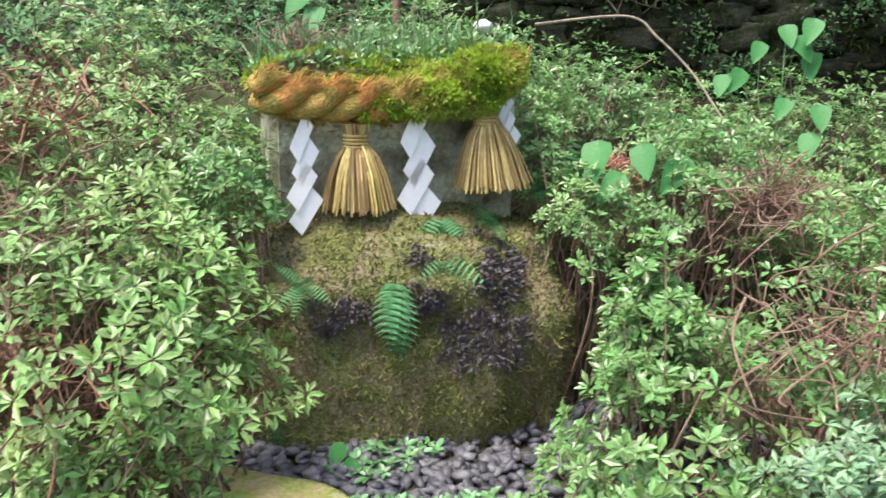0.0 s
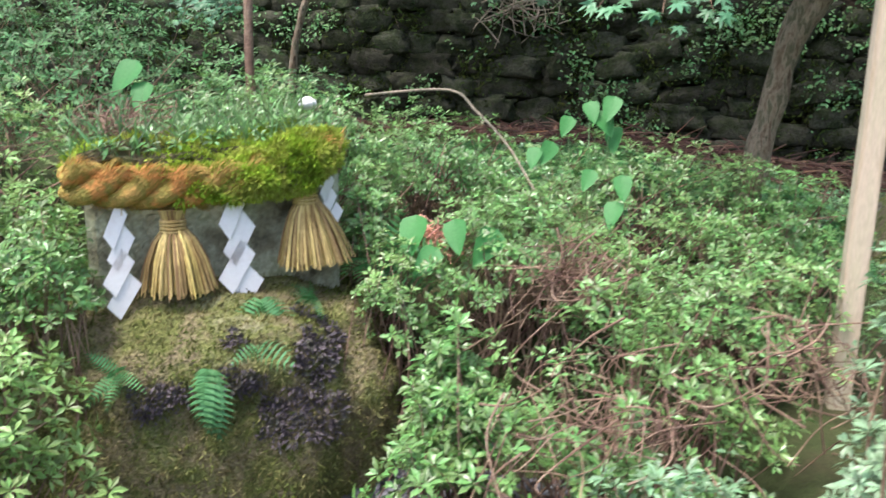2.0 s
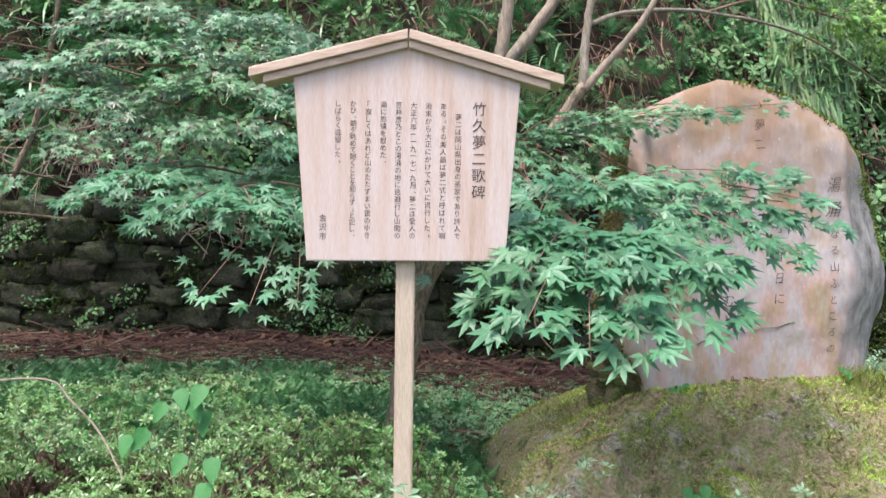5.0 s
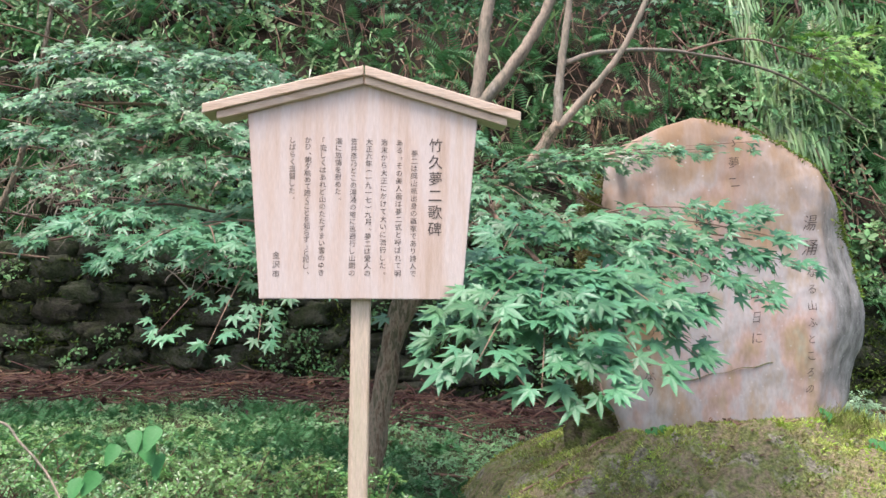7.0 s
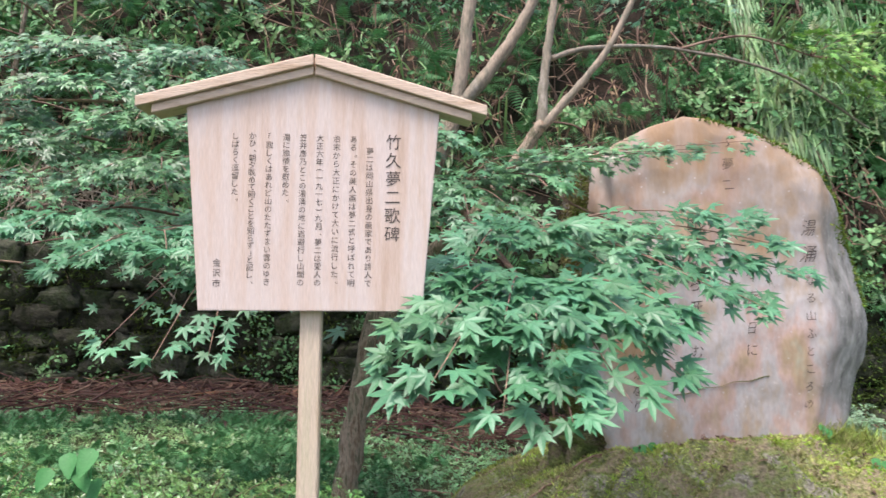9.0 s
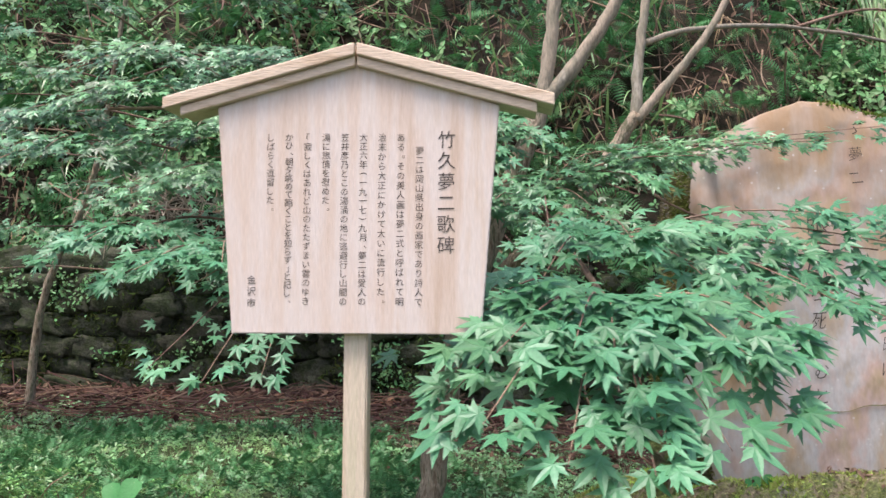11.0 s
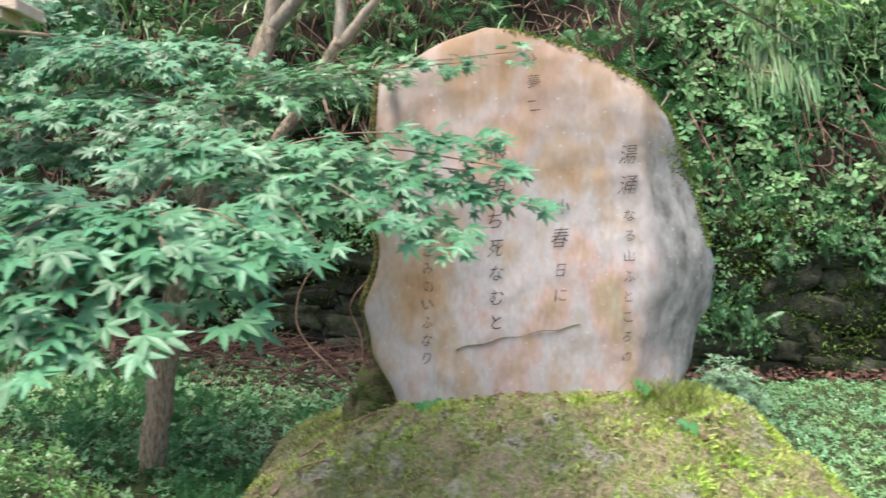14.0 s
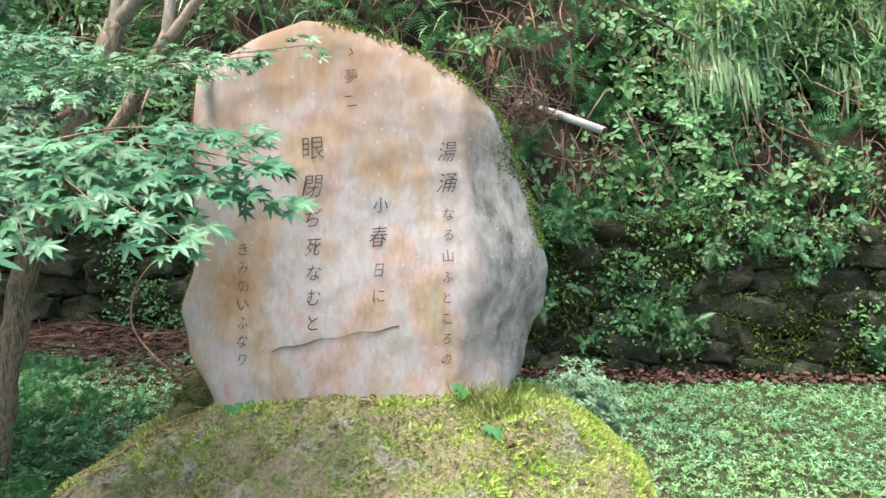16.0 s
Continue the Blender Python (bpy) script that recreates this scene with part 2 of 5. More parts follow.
mixi.data_type = "RGBA"
mixi.inputs[7].default_value = (0.24, 0.155, 0.085, 1)
l.new(srng.outputs[0], mixi.inputs[0]), l.new(old, mixi.inputs[6])
old = mixi.outputs[2]
l.new(rng.outputs[0], mixc.inputs[0]), l.new(old, mixc.inputs[6]), l.new(grey.outputs[0], mixc.inputs[7])
drip = n.new("ShaderNodeTexNoise")
drip.inputs["Scale"].default_value, drip.inputs["Detail"].default_value = 9.0, 5
dmap = n.new("ShaderNodeMapping")
dmap.inputs["Scale"].default_value = (1.0, 1.0, 0.12)
l.new(geo.outputs["Position"], dmap.inputs["Vector"]), l.new(dmap.outputs[0], drip.inputs["Vector"])
drange = n.new("ShaderNodeMapRange")
drange.inputs["From Min"].default_value, drange.inputs["From Max"].default_value = 0.55, 0.72
drange.inputs["To Max"].default_value = 0.30
l.new(drip.outputs[0], drange.inputs["Value"])
mixd = n.new("ShaderNodeMix")
mixd.data_type = "RGBA"
mixd.inputs[7].default_value = (0.55, 0.47, 0.43, 1)
l.new(drange.outputs[0], mixd.inputs[0]), l.new(mixc.outputs[2], mixd.inputs[6])
dots = n.new("ShaderNodeTexVoronoi")
dots.inputs["Scale"].default_value = 17
drng = n.new("ShaderNodeMapRange")
drng.inputs["From Min"].default_value, drng.inputs["From Max"].default_value = 0.13, 0.07
drng.inputs["To Max"].default_value = 0.5
l.new(geo.outputs["Position"], dots.inputs["Vector"]), l.new(dots.outputs["Distance"], drng.inputs["Value"])
mixs = n.new("ShaderNodeMix")
mixs.data_type = "RGBA"
mixs.inputs[7].default_value = (0.60, 0.56, 0.52, 1)
l.new(drng.outputs[0], mixs.inputs[0]), l.new(mixd.outputs[2], mixs.inputs[6])
l.new(mixs.outputs[2], b.inputs["Base Color"])

# ---- mesh tools ----
rg = np.random.default_rng(7)


def mesh_of(name, verts, faces, mat, smooth=False):
    me = bpy.data.meshes.new(name)
    me.from_pydata([tuple(v) for v in verts] if not isinstance(verts, np.ndarray) else verts.tolist(), [], faces if isinstance(faces, list) else faces.tolist())
    me.materials.append(mat)
    if smooth:
        me.polygons.foreach_set("use_smooth", [True] * len(me.polygons))
    me.update()
    return me


def part(name, me, parent=None, label="", kind=""):
    """One mesh object, under a thing where one is given."""
    ob = new(name, me)
    if parent is not None:
        ob.parent = parent
        ob.matrix_parent_inverse = Matrix.Translation(parent.location).inverted()
    return tagged(ob, label, kind=kind)


def thing(name, at, label, category, group="", kind=""):
    ob = new(name)
    ob.location = at
    ob.empty_display_size = 0.1
    return tagged(ob, label, category, group, kind)


class Heap:
    """Many small leaves or blades gathered into one mesh."""

    def __init__(self):
        self.v, self.f, self.count = [], {}, 0

    def add(self, template, at, way, up, size):
        tv, tf = template
        at, way, up = np.atleast_2d(at).astype(float), np.atleast_2d(way).astype(float), np.atleast_2d(up).astype(float)
        k = len(at)
        size = np.broadcast_to(np.asarray(size, float).reshape(-1, 1) if np.ndim(size) else size, (k, 1))
        way = np.broadcast_to(way, at.shape)
        up = np.broadcast_to(up, at.shape)
        x = way / (np.linalg.norm(way, axis=1, keepdims=True) + 1e-9)
        z = up - (up * x).sum(1, keepdims=True) * x
        z = z / (np.linalg.norm(z, axis=1, keepdims=True) + 1e-9)
        y = np.cross(z, x)
        pts = at[:, None] + size[:, None] * (tv[None, :, 0:1] * x[:, None] + tv[None, :, 1:2] * y[:, None] + tv[None, :, 2:3] * z[:, None])
        self.v.append(pts.reshape(-1, 3))
        for face in tf:
            idx = np.array(face)[None] + self.count + np.arange(k)[:, None] * len(tv)
            self.f.setdefault(len(face), []).append(idx)
        self.count += k * len(tv)
        return self

    def tube(self, pts, r0, r1, sides=5):
        pts = np.asarray(pts, float)
        d = np.gradient(pts, axis=0)
        d /= np.linalg.norm(d, axis=1, keepdims=True) + 1e-9
        ref = np.array([0.31, 0.87, 0.38])
        a = np.cross(d, ref)
        a /= np.linalg.norm(a, axis=1, keepdims=True) + 1e-9
        c = np.cross(d, a)
        ang = np.arange(sides) * 2 * math.pi / sides
        r = np.linspace(r0, r1, len(pts))[:, None, None] if np.ndim(r0) == 0 else np.asarray(r0)[:, None, None]
        ring = pts[:, None] + r * (np.cos(ang)[None, :, None] * a[:, None] + np.sin(ang)[None, :, None] * c[:, None])
        self.v.append(ring.reshape(-1, 3))
        n0 = self.count
        i, j = np.meshgrid(np.arange(len(pts) - 1), np.arange(sides), indexing="ij")
        j2 = (j + 1) % sides
        quads = np.stack([i * sides + j, i * sides + j2, (i + 1) * sides + j2, (i + 1) * sides + j], -1).reshape(-1, 4) + n0
        self.f.setdefault(4, []).append(quads)
        self.f.setdefault(sides, []).append(np.array([n0 + np.arange(sides)[::-1], n0 + (len(pts) - 1) * sides + np.arange(sides)]))
        self.count += len(pts) * sides
        return self

    def mesh(self, name, mat, smooth=False):
        faces = []
        for group in self.f.values():
            for a in group:
                faces += a.tolist()
        return mesh_of(name, np.concatenate(self.v), faces, mat, smooth)


def rand_dirs(k, flat=1.0):
    d = rg.normal(size=(k, 3))
    d[:, 2] *= flat
    return d / np.linalg.norm(d, axis=1, keepdims=True)


LANCE = (np.array([(0, 0, 0), (0.58, -0.19, 0.04), (0.6, 0, -0.02), (0.58, 0.19, 0.04), (1, 0, -0.10)]), [(0, 1, 2), (0, 2, 3), (1, 4, 2), (2, 4, 3)])
OVAL = (np.array([(0, 0, 0), (0.3, -0.24, 0.02), (0.7, -0.24, 0.01), (0.5, 0, -0.04), (1, 0, -0.1), (0.7, 0.24, 0.01), (0.3, 0.24, 0.02)]),
        [(0, 1, 3), (1, 2, 3), (2, 4, 3), (3, 4, 5), (3, 5, 6), (0, 3, 6)])
BLADE = (np.array([(0, -0.02, 0), (0, 0.02, 0), (0.4, -0.022, 0.0), (0.4, 0.022, 0.0), (0.75, -0.015, -0.1), (0.75, 0.015, -0.1), (1, 0, -0.28)]),
         [(0, 2, 3, 1), (2, 4, 5, 3), (4, 6, 5)])
TUFT = (np.array([(0, -0.16, 0), (0, 0.16, 0), (0.6, -0.1, 0), (0.6, 0.1, 0), (1, 0, -0.1)]), [(0, 2, 3, 1), (2, 4, 3)])


def palmate():
    pts = [(0.0, 0.0, 0.0)]
    lobes = [(-140, 0.38), (-92, 0.66), (-46, 0.88), (0, 1.0), (46, 0.88), (92, 0.66), (140, 0.38)]
    outline = []
    for i, (a, r) in enumerate(lobes):
        for da, f in ((-11, 0.62), (0, 1.0), (11, 0.62)):
            t = radians(a + da)
            outline.append((0.35 + 0.65 * r * f * math.cos(t), 0.65 * r * f * math.sin(t), -0.10 * (r * f) ** 2))
        if i < 6:
            t = radians(a + 23)
            outline.append((0.35 + 0.23 * math.cos(t), 0.23 * math.sin(t), 0.0))
    pts = [(0.35, 0, 0.02)] + outline
    k = len(outline)
    return np.array(pts), [(0, i, i + 1) for i in range(1, k)]


def heart():
    """A pointed leaf with two rounded lobes at its stalk, cupped along the midrib."""
    f = np.linspace(0, 1, 9)
    half = 0.46 * np.sin(math.pi * np.clip(f, 0, 1) ** 0.62) ** 0.75 * (1 - 0.25 * f)
    x = f * 1.18 - 0.18 * np.cos(f * math.pi / 2) ** 2
    v, faces = [(q * 0.99, 0, -0.10 * q * q + (0.0 if q > 0 else 0.0)) for q in np.linspace(0.0, 1, 9)], []
    for sgn in (-1, 1):
        base = len(v)
        v += [(x[i], sgn * max(half[i], 0.002), -0.10 * f[i] ** 2 + 0.22 * half[i]) for i in range(9)]
        for i in range(8):
            q = (i, base + i, base + i + 1, i + 1)
            faces.append(q if sgn < 0 else q[::-1])
    return np.array(v, float), faces


def frond(pairs=11, wide=0.3):
    v, f = [], []
    for i in range(pairs):
        t = (i + 1) / (pairs + 1)
        w = wide * math.sin(math.pi * min(1, 0.18 + 0.86 * t)) ** 0.8
        z = 0.25 * t - 0.45 * t * t
        for s in (-1, 1):
            k = len(v)
            v += [(t - 0.022, 0, z), (t + 0.03, s * w * 0.5, z + 0.01), (t + 0.10, s * w, z - 0.06), (t + 0.035, 0, z)]
            v.append((t - 0.02, s * w * 0.45, z - 0.01))
            f += [(k, k + 4, k + 1, k + 3) if s > 0 else (k, k + 3, k + 1, k + 4), (k + 4, k + 2, k + 1) if s > 0 else (k + 4, k + 1, k + 2)]
    return np.array(v), f


PALM, HEART, FROND, BROADFERN = palmate(), heart(), frond(), frond(7, 0.40)


def rosettes(heap, at, up, size, leaves=7, template=LANCE, lift=0.35):
    """Whorls of leaves at the tips of twigs."""
    at, up = np.asarray(at), np.asarray(up)
    up = up / (np.linalg.norm(up, axis=1, keepdims=True) + 1e-9)
    side = np.cross(up, rand_dirs(len(at)))
    side /= np.linalg.norm(side, axis=1, keepdims=True) + 1e-9
    other = np.cross(up, side)
    size = np.broadcast_to(size, (len(at),))
    for k in range(leaves):
        a = 2 * math.pi * k / leaves + rg.normal(0, 0.25, len(at))
        li = lift + rg.normal(0, 0.25, len(at))
        way = np.cos(a)[:, None] * side + np.sin(a)[:, None] * other + li[:, None] * up
        heap.add(template, at + 0.1 * size[:, None] * way, way, up + 0.15 * rand_dirs(len(at)), size * rg.uniform(0.65, 1.15, len(at)))


def stone_mesh(name, radii, seed, mat, sub=3, rough=0.18, freq=1.6, square=1.0):
    bm = bmesh.new()
    bmesh.ops.create_icosphere(bm, subdivisions=sub, radius=1)
    off = Vector((seed * 3.7, seed * 1.3, seed * 7.1))
    for vtx in bm.verts:
        c = vtx.co.copy()
        if square != 1.0:
            c = Vector([math.copysign(abs(q) ** square, q) for q in c])
        c *= 1 + rough * noise.fractal(vtx.co * freq + off, 0.9, 2.1, 4)
        vtx.co = Vector((c.x * radii[0], c.y * radii[1], c.z * radii[2]))
    me = bpy.data.meshes.new(name)
    bm.to_mesh(me)
    bm.free()
    me.materials.append(mat)
    me.polygons.foreach_set("use_smooth", [True] * len(me.polygons))
    return me


def box_mesh(name, x0, x1, y0, y1, z0, z1, mat, bevel=0.004):
    bm = bmesh.new()
    bmesh.ops.create_cube(bm, size=1)
    for vtx in bm.verts:
        vtx.co = Vector((x0 if vtx.co.x < 0 else x1, y0 if vtx.co.y < 0 else y1, z0 if vtx.co.z < 0 else z1))
    if bevel:
        bmesh.ops.bevel(bm, geom=bm.edges[:], offset=bevel, segments=2, affect="EDGES")
    me = bpy.data.meshes.new(name)
    bm.to_mesh(me)
    bm.free()
    me.materials.append(mat)
    return me


def ease(a, b, x):
    t = np.clip((np.asarray(x, float) - a) / (b - a), 0, 1)
    return t * t * (3 - 2 * t)


# ---- ground ----
def bumps(x, y, f):
    return np.sin(x * f + 1.3 * np.sin(y * f * 0.7)) * np.sin(y * f * 1.1 + 0.9 * np.sin(x * f * 0.8))


def ground_z(x, y):
    """The lie of the land: a lawn, a rise behind the spring, and the spring's pebble bed."""
    x, y = np.asarray(x, float), np.asarray(y, float)
    z = 0.36 * ease(3.2, -0.5, x) * ease(3.2, 5.5, y) * ease(30, 14, y)
    z = z + 0.42 * np.exp(-((x + 0.6) / 1.5) ** 2 - ((y - 3.9) / 0.75) ** 2)
    z = z + 0.75 * ease(-1.5, -2.6, x) * ease(0.6, 2.0, y) * ease(5.5, 3.0, y)
    z = z - 0.36 * ease(0.95, 0.50, x) * ease(3.05, 2.75, y) * ease(-3.2, -2.0, x) * ease(-6, -3, y)
    near = ease(30, 18, np.abs(y)) * ease(40, 20, np.abs(x))
    return z + near * (0.02 * bumps(x, y, 2.3) + 0.012 * bumps(x + 5, y + 2, 6.1)) * ease(2.0, 4.0, y)


def grid_mesh(name, xs, ys, height, mat):
    gx, gy = np.meshgrid(xs, ys, indexing="ij")
    v = np.stack([gx, gy, height(gx, gy)], -1).reshape(-1, 3)
    i, j = np.meshgrid(np.arange(len(xs) - 1), np.arange(len(ys) - 1), indexing="ij")
    k = len(ys)
    f = np.stack([i * k + j, (i + 1) * k + j, (i + 1) * k + j + 1, i * k + j + 1], -1).reshape(-1, 4)
    return mesh_of(name, v, f, mat, True)


fine_x, fine_y = np.arange(-9, 15, 0.12), np.arange(-4, 10.6, 0.12)
ground = part("ground", grid_mesh("ground", np.concatenate([[-400, -120, -40, -18], fine_x, [18, 40, 120, 400]]),
                                  np.concatenate([[-400, -120, -40, -12], fine_y, [12, 16, 40, 120, 400]]), ground_z, M_EARTH))
tagged(ground, "earth ground with thin grass, damp and uneven", "ground", kind="structure")

WALL_Y = 10.35


def wall_top(x):
    return 1.75 + 0.25 * ease(4, -2, x)


def bank_y(x, h):
    """How far back the slope lies at a height above the wall's top."""
    return WALL_Y + 0.25 + 0.42 * h + 0.018 * h * h + 0.22 * bumps(np.asarray(x, float), h * 1.3, 1.1) + 0.08 * bumps(x, h * 2.0, 3.3)


bx, bh = np.arange(-16, 24.1, 0.25), np.concatenate([np.arange(0, 6, 0.2), np.arange(6, 14, 0.8)])
gx, gh = np.meshgrid(bx, bh, indexing="ij")
bank_v = np.stack([gx, bank_y(gx, gh), wall_top(gx) - 0.15 + gh - 0.6 * (gh == 0)], -1).reshape(-1, 3)
i, j = np.meshgrid(np.arange(len(bx) - 1), np.arange(len(bh) - 1), indexing="ij")
k = len(bh)
bank_f = np.stack([i * k + j, (i + 1) * k + j, (i + 1) * k + j + 1, i * k + j + 1], -1).reshape(-1, 4)
bank = part("hillside", mesh_of("hillside", bank_v, bank_f, M_BANK, True))
tagged(bank, "steep dark earth slope above a stone wall", "hillside", kind="structure")

# the retaining wall: a backing, and the stones in front of it (laid at the end of the file)
backing = part("wall_north", box_mesh("wall_north", -16, 24, WALL_Y + 0.1, WALL_Y + 0.9, -0.3, 1.70, M_BANK, 0.02))
tagged(backing, "dry-stone retaining wall, dark and mossy", "wall", kind="structure")


def on_bank(k, x0, x1, h0, h1):
    x, h = rg.uniform(x0, x1, k), rg.uniform(h0, h1, k)
    return np.stack([x, bank_y(x, h), wall_top(x) - 0.15 + h], 1)


OUT = np.array([0.0, -0.8, 0.6])


# ---- the spring: local axes u along the rope, w away from the path ----
U, W, O = np.array([0.8, 0.6, 0.0]), np.array([-0.6, 0.8, 0.0]), np.array([-0.99, 2.66, 0.0])
SPRING_TURN = math.degrees(math.atan2(0.6, 0.8))


def sp(u, w, z):
    return O + np.multiply.outer(u, U) + np.multiply.outer(w, W) + np.multiply.outer(z, np.array([0.0, 0.0, 1.0]))


def turned(me, u, w, z, extra=0.0, tilt=0.0):
    """Moves a mesh built round its origin to the spring's axes."""
    me.transform(pose(*sp(u, w, z), tilt, 0, SPRING_TURN + extra))
    return me


spring_boulder = thing("spring_boulder", (-0.95, 2.6, -0.36), "rounded wet boulder furred with dark moss beside a pebble bed", "boulder")
part("rock", turned(stone_mesh("rock", (0.70, 0.56, 0.52), 3.1, M_DARKMOSS, 5, 0.10, 2.3, 0.62), -0.10, 0.17, -0.14, -17), spring_boulder)


def on_mesh(me, k, facing=None, limit=-1.0):
    """Random points and normals on a mesh, by area."""
    me.calc_loop_triangles()
    co = np.array([v.co for v in me.vertices])
    tri = np.array([t.vertices for t in me.loop_triangles])
    a, b2, c = co[tri[:, 0]], co[tri[:, 1]], co[tri[:, 2]]
    nn = np.cross(b2 - a, c - a)
    area = np.linalg.norm(nn, axis=1)
    nrm = nn / (area[:, None] + 1e-12)
    if facing is not None:
        area = area * (nrm @ np.asarray(facing) > limit)
    pick = rg.choice(len(tri), k, p=area / area.sum())
    r1, r2 = np.sqrt(rg.random(k)), rg.random(k)
    p = (1 - r1)[:, None] * a[pick] + (r1 * (1 - r2))[:, None] * b2[pick] + (r1 * r2)[:, None] * c[pick]
    return p, nrm[pick]


rock_me = spring_boulder.children[0].data
p, nr = on_mesh(rock_me, 30000, (0.3, -0.8, 0.5), 0.0)
heap = Heap().add(TUFT, p, nr + 0.9 * rand_dirs(len(p)) + np.array([0, 0, -0.35]), rand_dirs(len(p)), rg.uniform(0.008, 0.024, len(p)))
part("moss_fur", heap.mesh("moss_fur", M_FUR), spring_boulder, "short dark moss", "stuff")
# dark liverwort patches on the brow
heap = Heap()
p, nr = on_mesh(rock_me, 60000, -W, 0.1)
pu, pz = (p - O) @ U, p[:, 2]
near = np.zeros(len(p))
for u, z, ru, rz in ((0.165, 0.235, 0.09, 0.08), (-0.10, 0.155, 0.09, 0.05), (0.09, 0.04, 0.13, 0.11), (-0.35, 0.11, 0.09, 0.07), (-0.09, 0.285, 0.04, 0.03)):
    near = np.maximum(near, 1.3 - ((pu - u) / ru) ** 2 - ((pz - z) / rz) ** 2 + 0.5 * bumps(pu, pz, 30.0))
keep = (near > rg.uniform(0.0, 1.0, len(p)))
p, nr = p[keep], nr[keep]
heap.add(LANCE, p + nr * 0.006, nr + 1.1 * rand_dirs(len(p)) + np.array([0, 0, -0.5]), rand_dirs(len(p)), rg.uniform(0.012, 0.034, len(p)))
part("liverwort", heap.mesh("liverwort", M_LIVER), spring_boulder, "blackish liverwort patches", "stuff")

# stone slab behind the tassels, with its cap
slab = thing("shrine_stone", tuple(sp(0, 0.1, 0.2)), "weathered square stone slab with lichen standing over the boulder", "stone slab")
me = box_mesh("slab", -0.52, 0.37, 0.0, 0.34, -0.2, 0.62, M_SLAB, 0.03)
part("slab", turned(me, 0, 0, 0.18), slab)
me = box_mesh("cap", -0.56, 0.40, -0.01, 0.42, 0, 0.10, M_ROCKCAP, 0.04)
bmx = bmesh.new()
bmx.from_mesh(me)
bmesh.ops.subdivide_edges(bmx, edges=bmx.edges[:], cuts=9, use_grid_fill=True)
for vtx in bmx.verts:
    vtx.co += Vector((0, 0, 0.06 * noise.noise(vtx.co * 8) + 0.12 * max(0, vtx.co.x))) + 0.02 * noise.noise_vector(vtx.co * 9)
bmx.to_mesh(me)
bmx.free()
part("capstone", turned(me, 0, 0, 0.785, 0, 0), slab, "moss-covered capstone")
cap_me = me

# twisted straw rope under the moss
rope = thing("shrine_rope", tuple(sp(0, -0.1, 0.78)), "thick twisted straw rope, orange-brown and overgrown with moss", "rope")
tt = np.linspace(0, 1, 90)
TWISTS, LAY = 2.7, 0.034


def rope_mid(f):
    return -0.58 + 0.90 * f, 0.795 + 0.02 * f + 0.06 * f ** 3 - 0.05 * np.sin(math.pi * f)


ru, rz = rope_mid(tt)
for s in range(3):
    a = 2 * math.pi * (s / 3 + TWISTS * tt)
    heap = Heap().tube(sp(ru, -0.09 - LAY * np.cos(a), rz + LAY * np.sin(a)), np.interp(tt, [0, 0.06, 1], [0.022, 0.040, 0.032]), 0, 14)
    strand = part("strand", heap.mesh("strand", M_ROPE, True), rope)
    lay = Heap()
    f = np.arange(2000) / 2000
    b0 = 2 * math.pi * (s / 3 + TWISTS * f)
    fu, fz = rope_mid(f)
    c = sp(fu, -0.09 - LAY * np.cos(b0), fz + LAY * np.sin(b0))
    a0 = rg.uniform(0, 6.28, 2000)
    up = np.array([0, 0, 1.0])
    rad = -np.outer(np.cos(a0), W) + np.outer(np.sin(a0), up)
    way = U * 0.4 - np.outer(np.sin(b0) * 0.5, W) + np.outer(np.cos(b0) * 0.8, up)
    lay.add(BLADE, c + rad * 0.039, way + 0.12 * rand_dirs(2000), rad, 0.06)
    part("straw_lay", lay.mesh("straw_lay", M_ROPE), strand, kind="stuff")
rope_moss = thing("moss_cushion", tuple(sp(0.1, 0, 0.9)), "bright yellow-green moss cushion growing over the rope and capstone", "moss")
heap = Heap()
p, nr = on_mesh(cap_me, 20000, (0, 0, 1), -0.2)
keep = ((p - O) @ W > 0.04) | ((p - O) @ U > rg.uniform(-0.35, -0.05, len(p)))
p, nr = p[keep], nr[keep]
heap.add(TUFT, p + nr * 0.004, nr + 0.7 * rand_dirs(len(p)), rand_dirs(len(p)), rg.uniform(0.012, 0.032, len(p)))
k = 26000
f, a = rg.random(k) ** 0.6, rg.uniform(-0.9, 2.6, k)
u = -0.5 + 0.83 * f
thick = 0.060 + 0.048 * ease(-0.15, 0.15, u) * ease(0.36, 0.22, u) + 0.016 * np.sin(u * 31 + a) * np.cos(a * 3) + 0.012 * bumps(u, a * 0.2, 40.0)
cz = 0.80 + 0.02 * f + 0.06 * f ** 2 - 0.05 * np.sin(math.pi * f) - 0.01
q = sp(u, -0.09 - thick * np.cos(a) * 0.9, cz + thick * np.sin(a))
nr = -W * np.cos(a)[:, None] + np.array([0, 0, 1.0]) * np.sin(a)[:, None]
ok = rg.random(k) < ease(-0.30, -0.02, u) * (0.55 + 0.45 * (bumps(u * 3, a, 5) > -0.3)) + (0.7 * ease(0.9, 1.5, a) + 0.35 * (bumps(u * 2, a + u * 9, 4) > 0.45)) * ease(-0.46, -0.2, u)
heap.add(TUFT, q[ok] - nr[ok] * 0.008, nr[ok] + 0.8 * rand_dirs(ok.sum()) + np.array([0, 0, -0.25]), rand_dirs(ok.sum()), rg.uniform(0.012, 0.034, ok.sum()))
part("moss", heap.mesh("moss", M_MOSSLIT), rope_moss, kind="stuff")
heap = Heap()
uu = np.linspace(-0.12, 0.31, 30)
ff = (uu + 0.5) / 0.83
